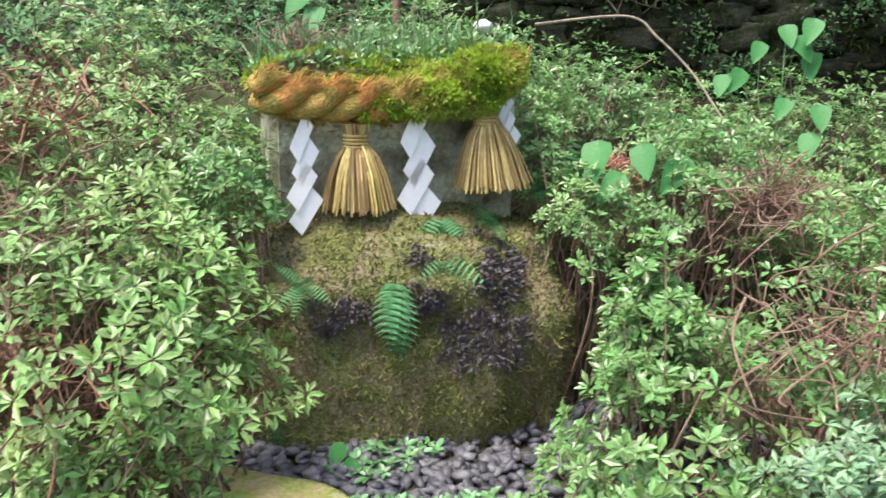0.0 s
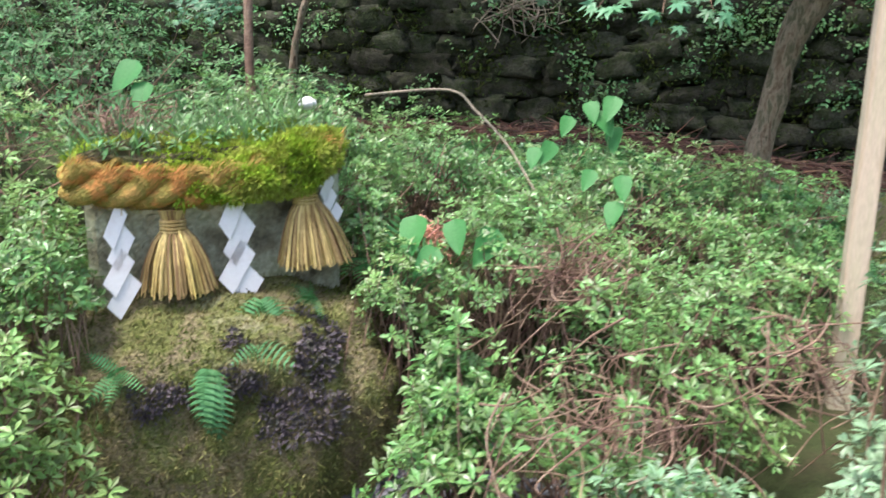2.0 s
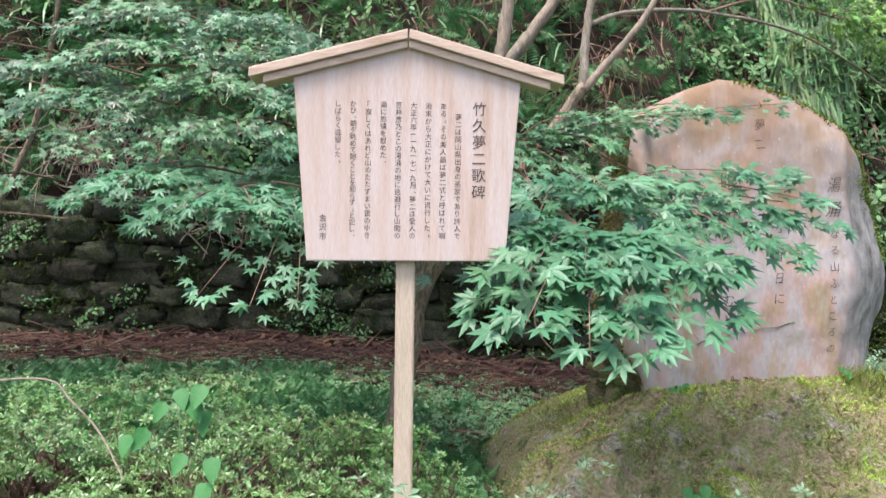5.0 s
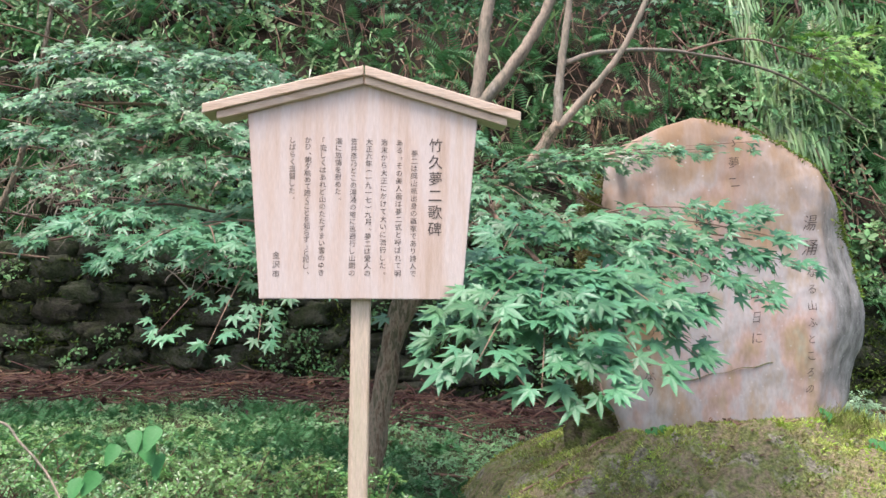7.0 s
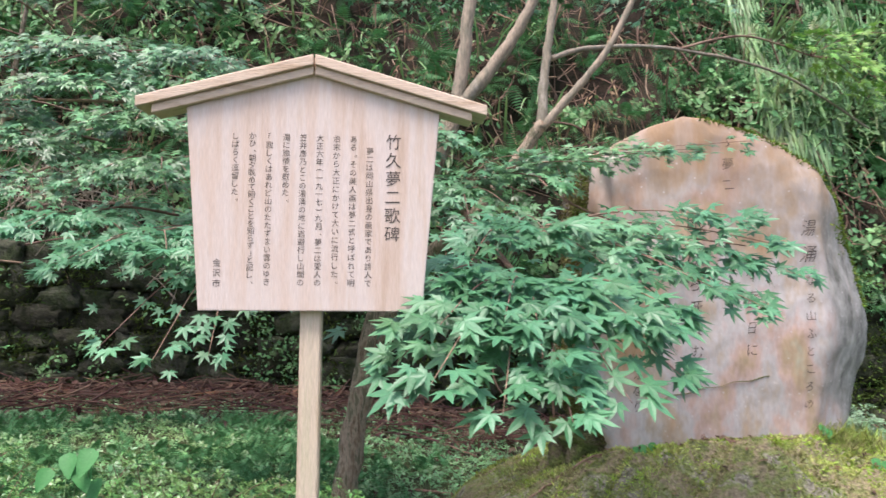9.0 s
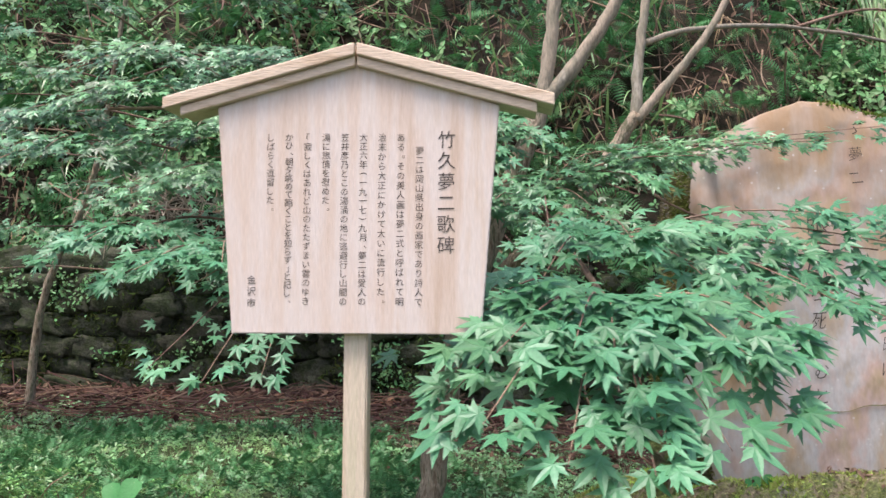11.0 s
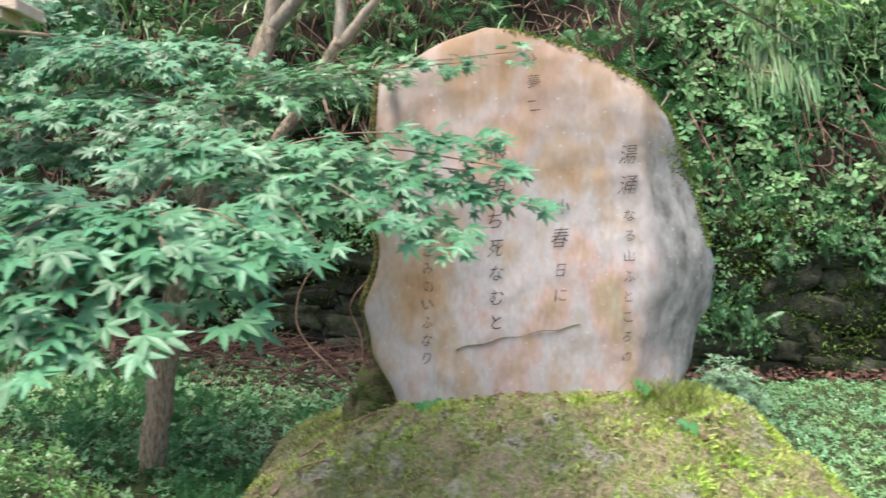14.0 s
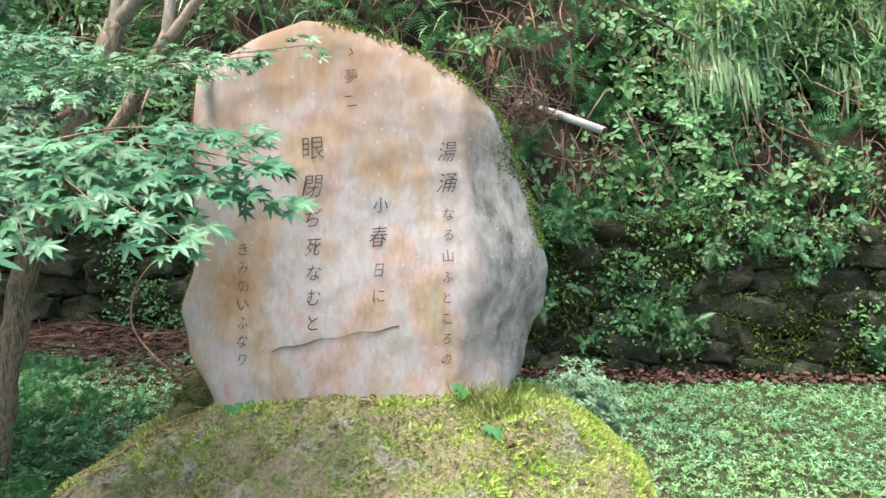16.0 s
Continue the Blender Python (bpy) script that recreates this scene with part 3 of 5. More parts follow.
heap.tube(sp(uu, -0.09, 0.79 + 0.02 * ff + 0.06 * ff ** 2 - 0.05 * np.sin(math.pi * ff)), 0.046 + 0.046 * ease(-0.1, 0.15, uu) * ease(0.34, 0.22, uu), 0, 14)
part("moss_core", heap.mesh("moss_core", M_MOSSBED, True), rope_moss)

# straw tassels
def tassel(u, top, bottom, spread, lean):
    t = thing("straw_tassel", tuple(sp(u, -0.1, top)), "golden rice-straw tassel hanging from the rope", "tassel", "tassels on the rope")
    heap = Heap()
    for q in range(380):
        a, r = rg.uniform(0, 6.283), rg.random() ** 0.5
        cu, cw = r * math.cos(a), r * math.sin(a)
        f = np.linspace(0, 1, 9)
        wide = np.interp(f, [0, 0.1, 0.22, 0.36, 0.6, 1], [0.044, 0.034, 0.033, 0.068, 0.1, spread])
        wob = rg.normal(0, 0.009, 2)
        end = bottom + rg.uniform(-0.008, 0.022)
        heap.tube(sp(u + lean * f + wide * cu + wob[0] * f, -0.10 + wide * 0.75 * cw + wob[1] * f, top + (end - top) * f), 0.0040, 0.0027, 4)
    part("straw", heap.mesh("straw", M_STRAW), t, kind="stuff")
    for h in (0.040, 0.052, 0.064, 0.076):
        a = np.linspace(0, 2 * math.pi, 19)
        ring = Heap().tube(sp(u + 0.039 * np.cos(a), -0.10 + 0.033 * np.sin(a), np.full(19, top - h)), 0.0065, 0.0065, 6)
        part("binding", ring.mesh("binding", M_STRAW, True), t)
    return t


tassel(-0.25, 0.69, 0.400, 0.128, 0.01)
tassel(0.205, 0.765, 0.460, 0.138, 0.035)


def paper_streamer(u, top, bottom, half, tilt=0.0, w=-0.115):
    """Folded white paper: four slanted leaves, each lapping the next."""
    t = thing("paper_streamer", tuple(sp(u, w, top)), "white zigzag folded paper streamer hanging from the rope", "paper streamer", "paper streamers on the rope")
    step = (top - bottom) / 4.3
    for k in range(4):
        zc = top - step * (k + 0.65)
        s = half * (0.75 + 0.12 * k)
        uc = u + tilt * k + (0.12 * half if k % 2 else -0.12 * half)
        corners = [(0.28 * s, 1.02 * step), (1.0 * s, 0.42 * step), (-0.28 * s, -1.02 * step), (-1.0 * s, -0.42 * step)]
        v = []
        for d in (0.0, 0.0012):
            v += [tuple(sp(uc + a, w + d + 0.004 * (k % 2) + 0.004 * b / step, zc + b)) for a, b in corners]
        part("fold", mesh_of("fold", v, [(0, 1, 2, 3), (7, 6, 5, 4), (0, 4, 5, 1), (1, 5, 6, 2), (2, 6, 7, 3), (3, 7, 4, 0)], M_PAPER), t)
    cord = Heap().tube(sp(np.array([u + 0.02, u + 0.015]), np.array([w, w]), np.array([top + 0.05, top - 0.02])), 0.0018, 0.0018, 5)
    part("thread", cord.mesh("thread", M_STRAW), t)
    return t


paper_streamer(-0.425, 0.70, 0.355, 0.052)
paper_streamer(-0.045, 0.735, 0.315, 0.066, 0.004)
paper_streamer(0.285, 0.83, 0.58, 0.033, 0.012, -0.06)
white = part("white_stone", stone_mesh("white_stone", (0.036, 0.03, 0.026), 5, M_WHITE, 3, 0.1))
white.location = sp(0.30, 0.20, 1.025)
tagged(white, "smooth white pebble resting on the mossy capstone", "stone")

kerb = part("flat_stone", stone_mesh("flat_stone", (0.36, 0.17, 0.05), 8, M_KERB, 4, 0.15, 1.6, 0.7))
kerb.location = (-1.17, 1.72, -0.325)
tagged(kerb, "flat mossy stone at the edge of the pebbles", "stone")

grass_tuft = thing("grass_tuft", tuple(sp(0.1, 0.1, 0.93)), "thin grass blades and small leaves growing on the capstone", "grass")
heap = Heap()
p, nr = on_mesh(cap_me, 420, (0, 0, 1), 0.5)
heap.add(BLADE, p, np.array([0.1, -0.3, 0.9]) + 0.7 * rand_dirs(len(p)), rand_dirs(len(p)), rg.uniform(0.07, 0.2, len(p)))
part("grass", heap.mesh("grass", M_REED), grass_tuft, kind="stuff")
heap = Heap()
p, nr = on_mesh(cap_me, 160, (0, 0, 1), 0.5)
rosettes(heap, p + np.array([0, 0, 0.03]), np.array([0, -0.3, 1.0]) + 0.4 * rand_dirs(len(p)), rg.uniform(0.025, 0.05, len(p)), 6)
part("leaves", heap.mesh("leaves", M_AZALEA), grass_tuft, kind="stuff")
weeds = thing("pebble_weeds", (-0.7, 1.95, -0.33), "tiny green weeds growing between the pebbles", "weeds", kind="stuff")
heap = Heap()
k = 340
x, y = rg.uniform(-1.0, 0.1, k), rg.uniform(1.6, 2.35, k)
ok = bumps(x, y, 7.0) > 0.15
p = np.stack([x, y, ground_z(x, y) + 0.04], 1)[ok]
rosettes(heap, p, np.array([0, -0.2, 1.0]) + 0.4 * rand_dirs(len(p)), rg.uniform(0.018, 0.04, len(p)), 5, OVAL)
part("leaves", heap.mesh("leaves", M_GROUND), weeds, kind="stuff")

# ---- sign board under a small gabled cap ----
SX, SY = 1.127, 2.85
sign = thing("notice_board", (SX, SY + 0.045, 0.1), "pale weathered wooden notice board with black writing on a post", "sign")
bm = bmesh.new()
outline = [(0.757, 1.605), (1.503, 1.61), (1.552, 2.285), (SX, 2.42), (0.702, 2.285)]
fr = [bm.verts.new((x, SY, z)) for x, z in outline]
bk = [bm.verts.new((x, SY + 0.03, z)) for x, z in outline]
bm.faces.new(fr), bm.faces.new(bk[::-1])
for q in range(5):
    bm.faces.new((fr[q], bk[q], bk[(q + 1) % 5], fr[(q + 1) % 5]))
bmesh.ops.recalc_face_normals(bm, faces=bm.faces[:])
bmesh.ops.bevel(bm, geom=[e for e in bm.edges if abs(e.verts[0].co.y - e.verts[1].co.y) < 0.001], offset=0.003, segments=2, affect="EDGES")
me = bpy.data.meshes.new("board")
bm.to_mesh(me), bm.free()
me.materials.append(M_WOOD)
part("board", me, sign)
part("post", box_mesh("post", SX - 0.036, SX + 0.036, SY + 0.031, SY + 0.10, -0.05, 2.38, M_POST, 0.005), sign)


def roof_board(name, x0, z0, x1, z1, thick, y0, y1, mat):
    """A sloping board whose upper face runs from (x0, z0) at the ridge to (x1, z1) at the eave."""
    v = [(x, y, z - d) for d in (0, thick) for x, z in ((x0, z0), (x1, z1)) for y in (y0, y1)]
    f = [(0, 1, 3, 2), (4, 6, 7, 5), (0, 4, 5, 1), (2, 3, 7, 6), (0, 2, 6, 4), (1, 5, 7, 3)]
    bm = bmesh.new()
    vs = [bm.verts.new(c) for c in v]
    for q in f:
        bm.faces.new([vs[a] for a in q])
    bmesh.ops.recalc_face_normals(bm, faces=bm.faces[:])
    bmesh.ops.bevel(bm, geom=bm.edges[:], offset=0.003, segments=1, affect="EDGES")
    me = bpy.data.meshes.new(name)
    bm.to_mesh(me), bm.free()
    me.materials.append(mat)
    return part(name, me, sign)


for s in (-1, 1):
    roof_board("cap_board", SX + s * 0.003, 2.470, SX + s * 0.585, 2.312, 0.036, SY - 0.034, SY + 0.12, M_ROOFWOOD)
    roof_board("cap_moulding", SX + s * 0.003, 2.4335, SX + s * 0.535, 2.288, 0.030, SY - 0.020, SY + 0.09, M_ROOFWOOD)


def glyphs(columns, place, mat, name, parent, thin=0.0, brush=0.0):
    """Upright writing. columns: (text, x, top z, letter height, pitch). place(x, z) gives the depth of the face."""
    cache = {}
    for text, x, top, size, pitch in columns:
        for i, ch in enumerate(text):
            if ch == " ":
                continue
            if ch not in cache:
                cu = bpy.data.curves.new("glyph", "FONT")
                cu.body, cu.size, cu.resolution_u, cu.offset = ch, 1.0, 2, thin
                ob = bpy.data.objects.new("glyph", cu)
                me = bpy.data.meshes.new_from_object(ob)
                co = np.array([v.co[:2] for v in me.vertices]) if len(me.vertices) else np.zeros((0, 2))
                cache[ch] = (co, [tuple(p.vertices) for p in me.polygons])
                bpy.data.objects.remove(ob), bpy.data.curves.remove(cu), bpy.data.meshes.remove(me)
            co, fs = cache[ch]
            if not len(co):
                continue
            small = ch in "。、"
            if ch in "()":
                co = np.stack([co[:, 1] - 0.3, 0.55 - co[:, 0]], 1)
            mid = np.array([(co[:, 0].min() + co[:, 0].max()) / 2, 0.38])
            z0 = top - pitch * i - pitch / 2
            lean, narrow = rg.normal(0, brush), 1 - 2 * brush * rg.random()
            shaped = (co - mid) * size
            shaped = np.stack([shaped[:, 0] * narrow - lean * shaped[:, 1], shaped[:, 1] + 0.6 * brush * shaped[:, 0]], 1)
            shaped[:, 0] += brush * 0.25 * size * np.sin(shaped[:, 1] / size * 5 + i)
            verts = []
            for a, b3 in shaped:
                xx, zz = x + a + (0.3 * size if small else 0), z0 + b3 + (0.25 * size if small else 0)
                verts.append((xx, place(xx, zz), zz))
            part(name, mesh_of(name, verts, fs, mat), parent)


SIGN_TEXT = ["夢二は岡山県出身の画家であり詩人で", "ある。その美人画は夢二式と呼ばれて明", "治末から大正にかけて大いに流行した。", "大正六年(一九一七)九月、夢二は愛人の",
             "笠井彦乃とこの湯涌の地に逃避行し山間の", "湯に旅情を慰めた。", "「寂しくはあれど山のたたずまい雲のゆき", "かひ、朝夕眺めて飽くことを知らず」と記し、", "しばらく逗留した。"]
cols = [("竹久夢二歌碑", 1.397, 2.215, 0.056, 0.0625)]
for q, text in enumerate(SIGN_TEXT):
    top = 2.165 if q == 0 else 2.205
    full = 2.205 - 1.685 if len(text) > 12 else None
    pitch = (top - 1.69) / len(text) if full else 0.0268
    cols.append((text, 1.318 - q * 0.0562, top + 0.0, 0.0265, pitch))
cols.append(("金沢市", 0.816, 1.782, 0.029, 0.034))
glyphs(cols, lambda x, z: SY - 0.0015, M_INK, "character", sign, -0.003, 0.03)

# ---- mossy boulder and the standing stone on it ----
def mound_z(x, y):
    """A low broad back, steep at both ends, that rolls off towards the path."""
    x, y = np.asarray(x, float), np.asarray(y, float)
    x = x - 0.32 * np.clip(4.5 - y, 0, 1) * ease(2.9, 2.0, x)
    ridge = np.interp(x + 0.05 * bumps(x, y, 3.0), (1.62, 1.80, 1.92, 2.15, 2.45, 2.70, 3.3, 4.0, 4.4, 4.6, 4.85, 5.05), (-0.25, 0.25, 0.42, 0.57, 0.69, 0.785, 0.84, 0.845, 0.775, 0.65, 0.38, -0.25))
    front = np.clip((4.6 - y) / (1.36 - 0.25 * ease(2.6, 1.7, x) - 0.2 * ease(4.2, 4.9, x)), 0, 1.3) ** 1.5
    back = np.clip((y - 5.25) / 0.65, 0, 1.3) ** 2
    rough = ease(-0.1, 0.4, ridge)
    return ridge * (1 - front - back) - 0.25 * ease(0.85, 1.3, front + back) + rough * (0.05 * bumps(x, y, 3.7) + 0.10 * np.abs(bumps(x + 3, y, 5.0)) + 0.035 * bumps(x + 3, y, 11.0) + 0.05 * ease(-0.12, 0.12, bumps(x + 1.5, y * 1.3, 4.4)) + 0.024 * bumps(x + 1, y + 2, 23.0) + 0.012 * bumps(x, y + 4, 47.0) - 0.07) * ease(4.75, 4.4, y)


boulder = thing("mossy_boulder", (3.25, 4.7, 0.0), "broad boulder covered in moss, holding up the standing stone", "boulder")
part("rock", grid_mesh("rock", np.arange(1.6, 5.1, 0.025), np.arange(3.2, 6.05, 0.025), mound_z, M_ROCKMOSS), boulder)
rock_me = boulder.children[0].data
p, nr = on_mesh(rock_me, 150000, (0, -0.6, 0.8), 0.1)
patch = 0.9 * bumps(p[:, 0] * 0.8, p[:, 1], 3.6) + 0.8 * bumps(p[:, 0] + 2, p[:, 1], 8.0) + 0.4 * bumps(p[:, 0], p[:, 1] + 3, 19.0) + 0.8 * ease(4.1, 4.5, p[:, 1]) + 0.6 * ease(3.5, 4.2, p[:, 0]) - 1.4 * ease(2.8, 2.1, p[:, 0])
keep = (0.6 * patch > rg.uniform(-0.55, 0.30, len(p))) & (p[:, 2] > 0.03) & (nr[:, 2] > rg.uniform(0.25, 0.85, len(p)))
bright, size = patch > 0.45 + rg.normal(0, 0.16, len(p)), rg.uniform(0.010, 0.028, len(p)) * (1 + 0.5 * (bumps(p[:, 0] + 5, p[:, 1], 11.0) > 0.3))
dull = keep & ~bright
heap = Heap().add(TUFT, p[dull] - nr[dull] * 0.003, nr[dull] + 0.9 * rand_dirs(dull.sum()), rand_dirs(dull.sum()), size[dull])
part("olive_moss", heap.mesh("olive_moss", M_OLIVE), boulder, "olive-brown moss tufts", "stuff")
keep &= bright
p, nr = p[keep], nr[keep]
heap = Heap().add(TUFT, p - nr * 0.003, nr + 0.9 * rand_dirs(len(p)), rand_dirs(len(p)), size[keep] * 1.15)
part("moss", heap.mesh("moss", M_MOSS), boulder, "bright moss tufts", "stuff")

STONE_Y = 4.62


def stone_left(z):
    return float(np.interp(z, (0.70, 0.88, 1.05, 1.27, 1.56, 2.14, 2.46), (2.67, 2.60, 2.508, 2.468, 2.536, 2.527, 2.533)))


def stone_right(z):
    return float(np.interp(z, (0.70, 0.95, 1.15, 1.31, 1.52, 1.72, 2.31), (3.96, 4.14, 4.22, 4.26, 4.285, 4.23, 4.00)))


def stone_crest(x):
    """The height of the upper edge: a blunt peak, a long slope to one side and a broad shoulder on the other."""
    return float(np.interp(x, (2.50, 2.77, 3.06, 3.275, 3.62, 3.88, 3.98, 4.30), (2.44, 2.59, 2.708, 2.670, 2.552, 2.395, 2.31, 1.90)))


def face_y(x, z):
    """The front of the standing stone: nearly flat, with the flank falling back on one side."""
    flank = max(0, x - (3.87 + 0.03 * math.sin(z * 5.1)))
    return STONE_Y + 0.012 * math.sin(x * 5.1 + z * 2.3) + 0.008 * math.sin(z * 7 - x * 3) + 0.62 * flank + 0.007 * math.sin(z * 9 + x * 4) * min(1, flank * 5) + 0.02 * max(0, 1.5 - z)


standing = thing("standing_stone", (3.35, 4.9, 0.78), "tall orange-brown stained standing stone with incised writing", "monument")
rows, per = 64, 72


def stone_at(f, v):
    z = 0.70 + (stone_crest(2.52 + 1.50 * f) + 0.02 * noise.noise(Vector((f * 7, 2, 0))) - 0.70) * v
    lx = stone_left(z) + 0.02 * noise.noise(Vector((1.7, 0, z * 6)))
    rx = stone_right(z) + 0.035 * noise.noise(Vector((9.7, 0, z * 5))) + 0.012 * noise.noise(Vector((3.7, 0, z * 17)))
    return lx + (rx - lx) * f, z


verts, faces = [], []
for r in range(rows):
    for q in range(per):
        f, v = q / (per - 1), 1 - (1 - r / (rows - 1)) ** 1.3
        x, z = stone_at(f, v)
        edge = 0.035 * (math.exp(-f * 40) + math.exp(-(1 - f) * 26)) + 0.05 * math.exp(-(1 - v) * 30)
        verts.append((x, face_y(x, z) + edge + 0.007 * noise.noise(Vector((x * 9, 3, z * 9))) + 0.004 * noise.noise(Vector((x * 25, 3, z * 25))), z))
front = len(verts)
for r in range(rows):
    for q in range(per):
        f, v = q / (per - 1), 1 - (1 - r / (rows - 1)) ** 1.3
        x, z = stone_at(f, v)
        pinch = 0.16 * math.exp(-(1 - f) * 9) + 0.10 * math.exp(-(1 - v) * 9)
        verts.append((x - 0.07 * math.exp(-f * 5), max(STONE_Y + 0.54 - pinch + 0.03 * noise.noise(Vector((x * 3, 8, z * 3))), face_y(x, z) + 0.12), z))
for r in range(rows - 1):
    for q in range(per - 1):
        a0 = r * per + q
        faces.append((a0, a0 + 1, a0 + per + 1, a0 + per))
        faces.append((front + a0, front + a0 + per, front + a0 + per + 1, front + a0 + 1))
    for q in (0, per - 1):
        a0 = r * per + q
        faces.append((a0, a0 + per, front + a0 + per, front + a0) if q == 0 else (a0, front + a0, front + a0 + per, a0 + per))
for q in range(per - 1):
    faces.append((q, front + q, front + q + 1, q + 1))
    a0 = (rows - 1) * per + q
    faces.append((a0, a0 + 1, front + a0 + 1, front + a0))
part("stone", mesh_of("stone", verts, faces, M_MONUMENT, True), standing)
stone_me = standing.children[0].data


def skin(x, z):
    return face_y(x, z) - 0.008


glyphs([("湯涌", 3.775, 2.135, 0.105, 0.15), ("なる山ふところの", 3.785, 1.81, 0.066, 0.101), ("小", 3.455, 1.865, 0.085, 0.13), ("春", 3.445, 1.735, 0.115, 0.18),
        ("日に", 3.45, 1.545, 0.08, 0.125), ("眼閉", 3.122, 2.165, 0.125, 0.185), ("ぢ死", 3.125, 1.80, 0.10, 0.14), ("なむと", 3.13, 1.525, 0.09, 0.122),
        ("きみのいふなり", 2.785, 1.62, 0.072, 0.09), ("ゝ夢二", 3.302, 2.60, 0.075, 0.12)], skin, M_CUT, "character", standing, -0.010, 0.12)
tt = np.linspace(0, 1, 24)
cx, cz = 2.93 + 0.62 * tt, 1.075 + 0.13 * tt ** 0.8 + 0.006 * np.sin(tt * 21)
crack = Heap().tube(np.stack([cx, [face_y(a, b4) - 0.004 for a, b4 in zip(cx, cz)], cz], 1), 0.0024 + 0.001 * np.sin(tt * 9), 0, 6)
part("crack", crack.mesh("crack", M_DARKMOSS, True), standing)
p, nr = on_mesh(stone_me, 110000)
z, x = p[:, 2], p[:, 0]
edge_in = np.array([stone_right(a) for a in z]) - x
top_in = np.array([stone_crest(a) for a in x]) - z
edge_in = np.minimum(edge_in, np.where(x > 3.15, top_in, 9))
keep = ((edge_in < 0.02 + (0.03 + 0.10 * ease(2.35, 2.2, z) * ease(1.7, 2.0, z)) * rg.random(len(p)) ** 3 * (bumps(x, z, 7) > -0.3)) & (z > 1.6) & (x > 3.1)) & (rg.random(len(p)) < 0.8)
heap = Heap().add(TUFT, p[keep], nr[keep] + 0.8 * rand_dirs(keep.sum()), rand_dirs(keep.sum()), rg.uniform(0.012, 0.032, keep.sum()))
part("moss", heap.mesh("moss", M_EDGEMOSS), standing, "moss along the shoulder", "stuff")
p, nr = on_mesh(stone_me, 16000, (-1, 0, 0), 0.75)
keep = (p[:, 0] < 2.75) & (p[:, 2] > 0.8) & (bumps(p[:, 1] * 2, p[:, 2], 6.0) > rg.uniform(-1.2, 0.2, len(p))) & (p[:, 1] > STONE_Y + 0.06)
heap = Heap().add(TUFT, p[keep], nr[keep] + 0.8 * rand_dirs(keep.sum()) + np.array([0, 0, -0.3]), rand_dirs(keep.sum()), rg.uniform(0.012, 0.03, keep.sum()))
part("side_moss", heap.mesh("side_moss", M_FUR), standing, "dark olive moss on the narrow side", "stuff")
foot_stone = part("footing_stone", stone_mesh("footing_stone", (0.20, 0.24, 0.16), 12, M_ROCKCAP, 4, 0.45, 1.9, 0.6))
foot_stone.location = (2.58, 4.96, 0.72)
tagged(foot_stone, "dark rough stone wedged under the standing stone", "stone")


# ---- trees ----
def limb(heap, pts, r0, r1, sides=9, wob=0.004):
    """A tapered limb along a smooth line through a few places."""
    pts = np.asarray(pts, float)
    t = np.linspace(0, len(pts) - 1, 8 * (len(pts) - 1) + 1)
    i = np.clip(t.astype(int), 0, len(pts) - 2)
    f = (t - i)[:, None]
    p0, p1, p2, p3 = pts[np.maximum(i - 1, 0)], pts[i], pts[i + 1], pts[np.minimum(i + 2, len(pts) - 1)]
    q = 0.5 * (2 * p1 + (p2 - p0) * f + (2 * p0 - 5 * p1 + 4 * p2 - p3) * f ** 2 + (3 * p1 - p0 - 3 * p2 + p3) * f ** 3)
    q[1:-1] += rg.normal(0, wob * r0 / 0.06, q[1:-1].shape)
    if sides > 7:
        r = np.linspace(r0, r1, len(q)) * (1 + 0.10 * np.sin(np.arange(len(q)) * 1.7 + r0 * 90) * rg.uniform(0.3, 1, len(q)))
        heap.tube(q, r, 0, sides)
    else:
        heap.tube(q, r0, r1, sides)
    return q


def spray(leaf_heap, twig_heap, start, ends, leaf, per_twig, droop=0.10, width=0.16, template=PALM):
    """Flat fans of leaves along side twigs that run from a start to several ends."""
    start = np.asarray(start, float)
    for end in ends:
        end = np.asarray(end, float)
        mid = (start + end) / 2 + np.array([0, 0, droop])
        q = limb(twig_heap, [start, mid, end], 0.006, 0.0015, 4, 0.003)
        f = rg.uniform(0.2, 1.0, per_twig)
        base = q[(f * (len(q) - 1)).astype(int)]
        along = end - start
        along = along / np.linalg.norm(along)
        side = np.cross(along, (0, 0, 1))
        off = rg.normal(0, 1, per_twig)
        at = base + side * (off * width * np.sin(np.clip(f, 0.1, 0.95) * math.pi) ** 0.6)[:, None] + np.array([0, 0, 1]) * (-0.12 * np.abs(off) * width + rg.normal(0, 0.02, per_twig))[:, None]
        way = along * 0.7 + side * np.sign(off)[:, None] * rg.uniform(0.2, 1.0, per_twig)[:, None] + np.array([0, 0, -0.12]) + 0.35 * rand_dirs(per_twig)
        up = np.array([0, -0.8, 1.0]) + 0.35 * rand_dirs(per_twig)
        leaf_heap.add(template, at, way, up, leaf * rg.uniform(0.7, 1.25, per_twig))


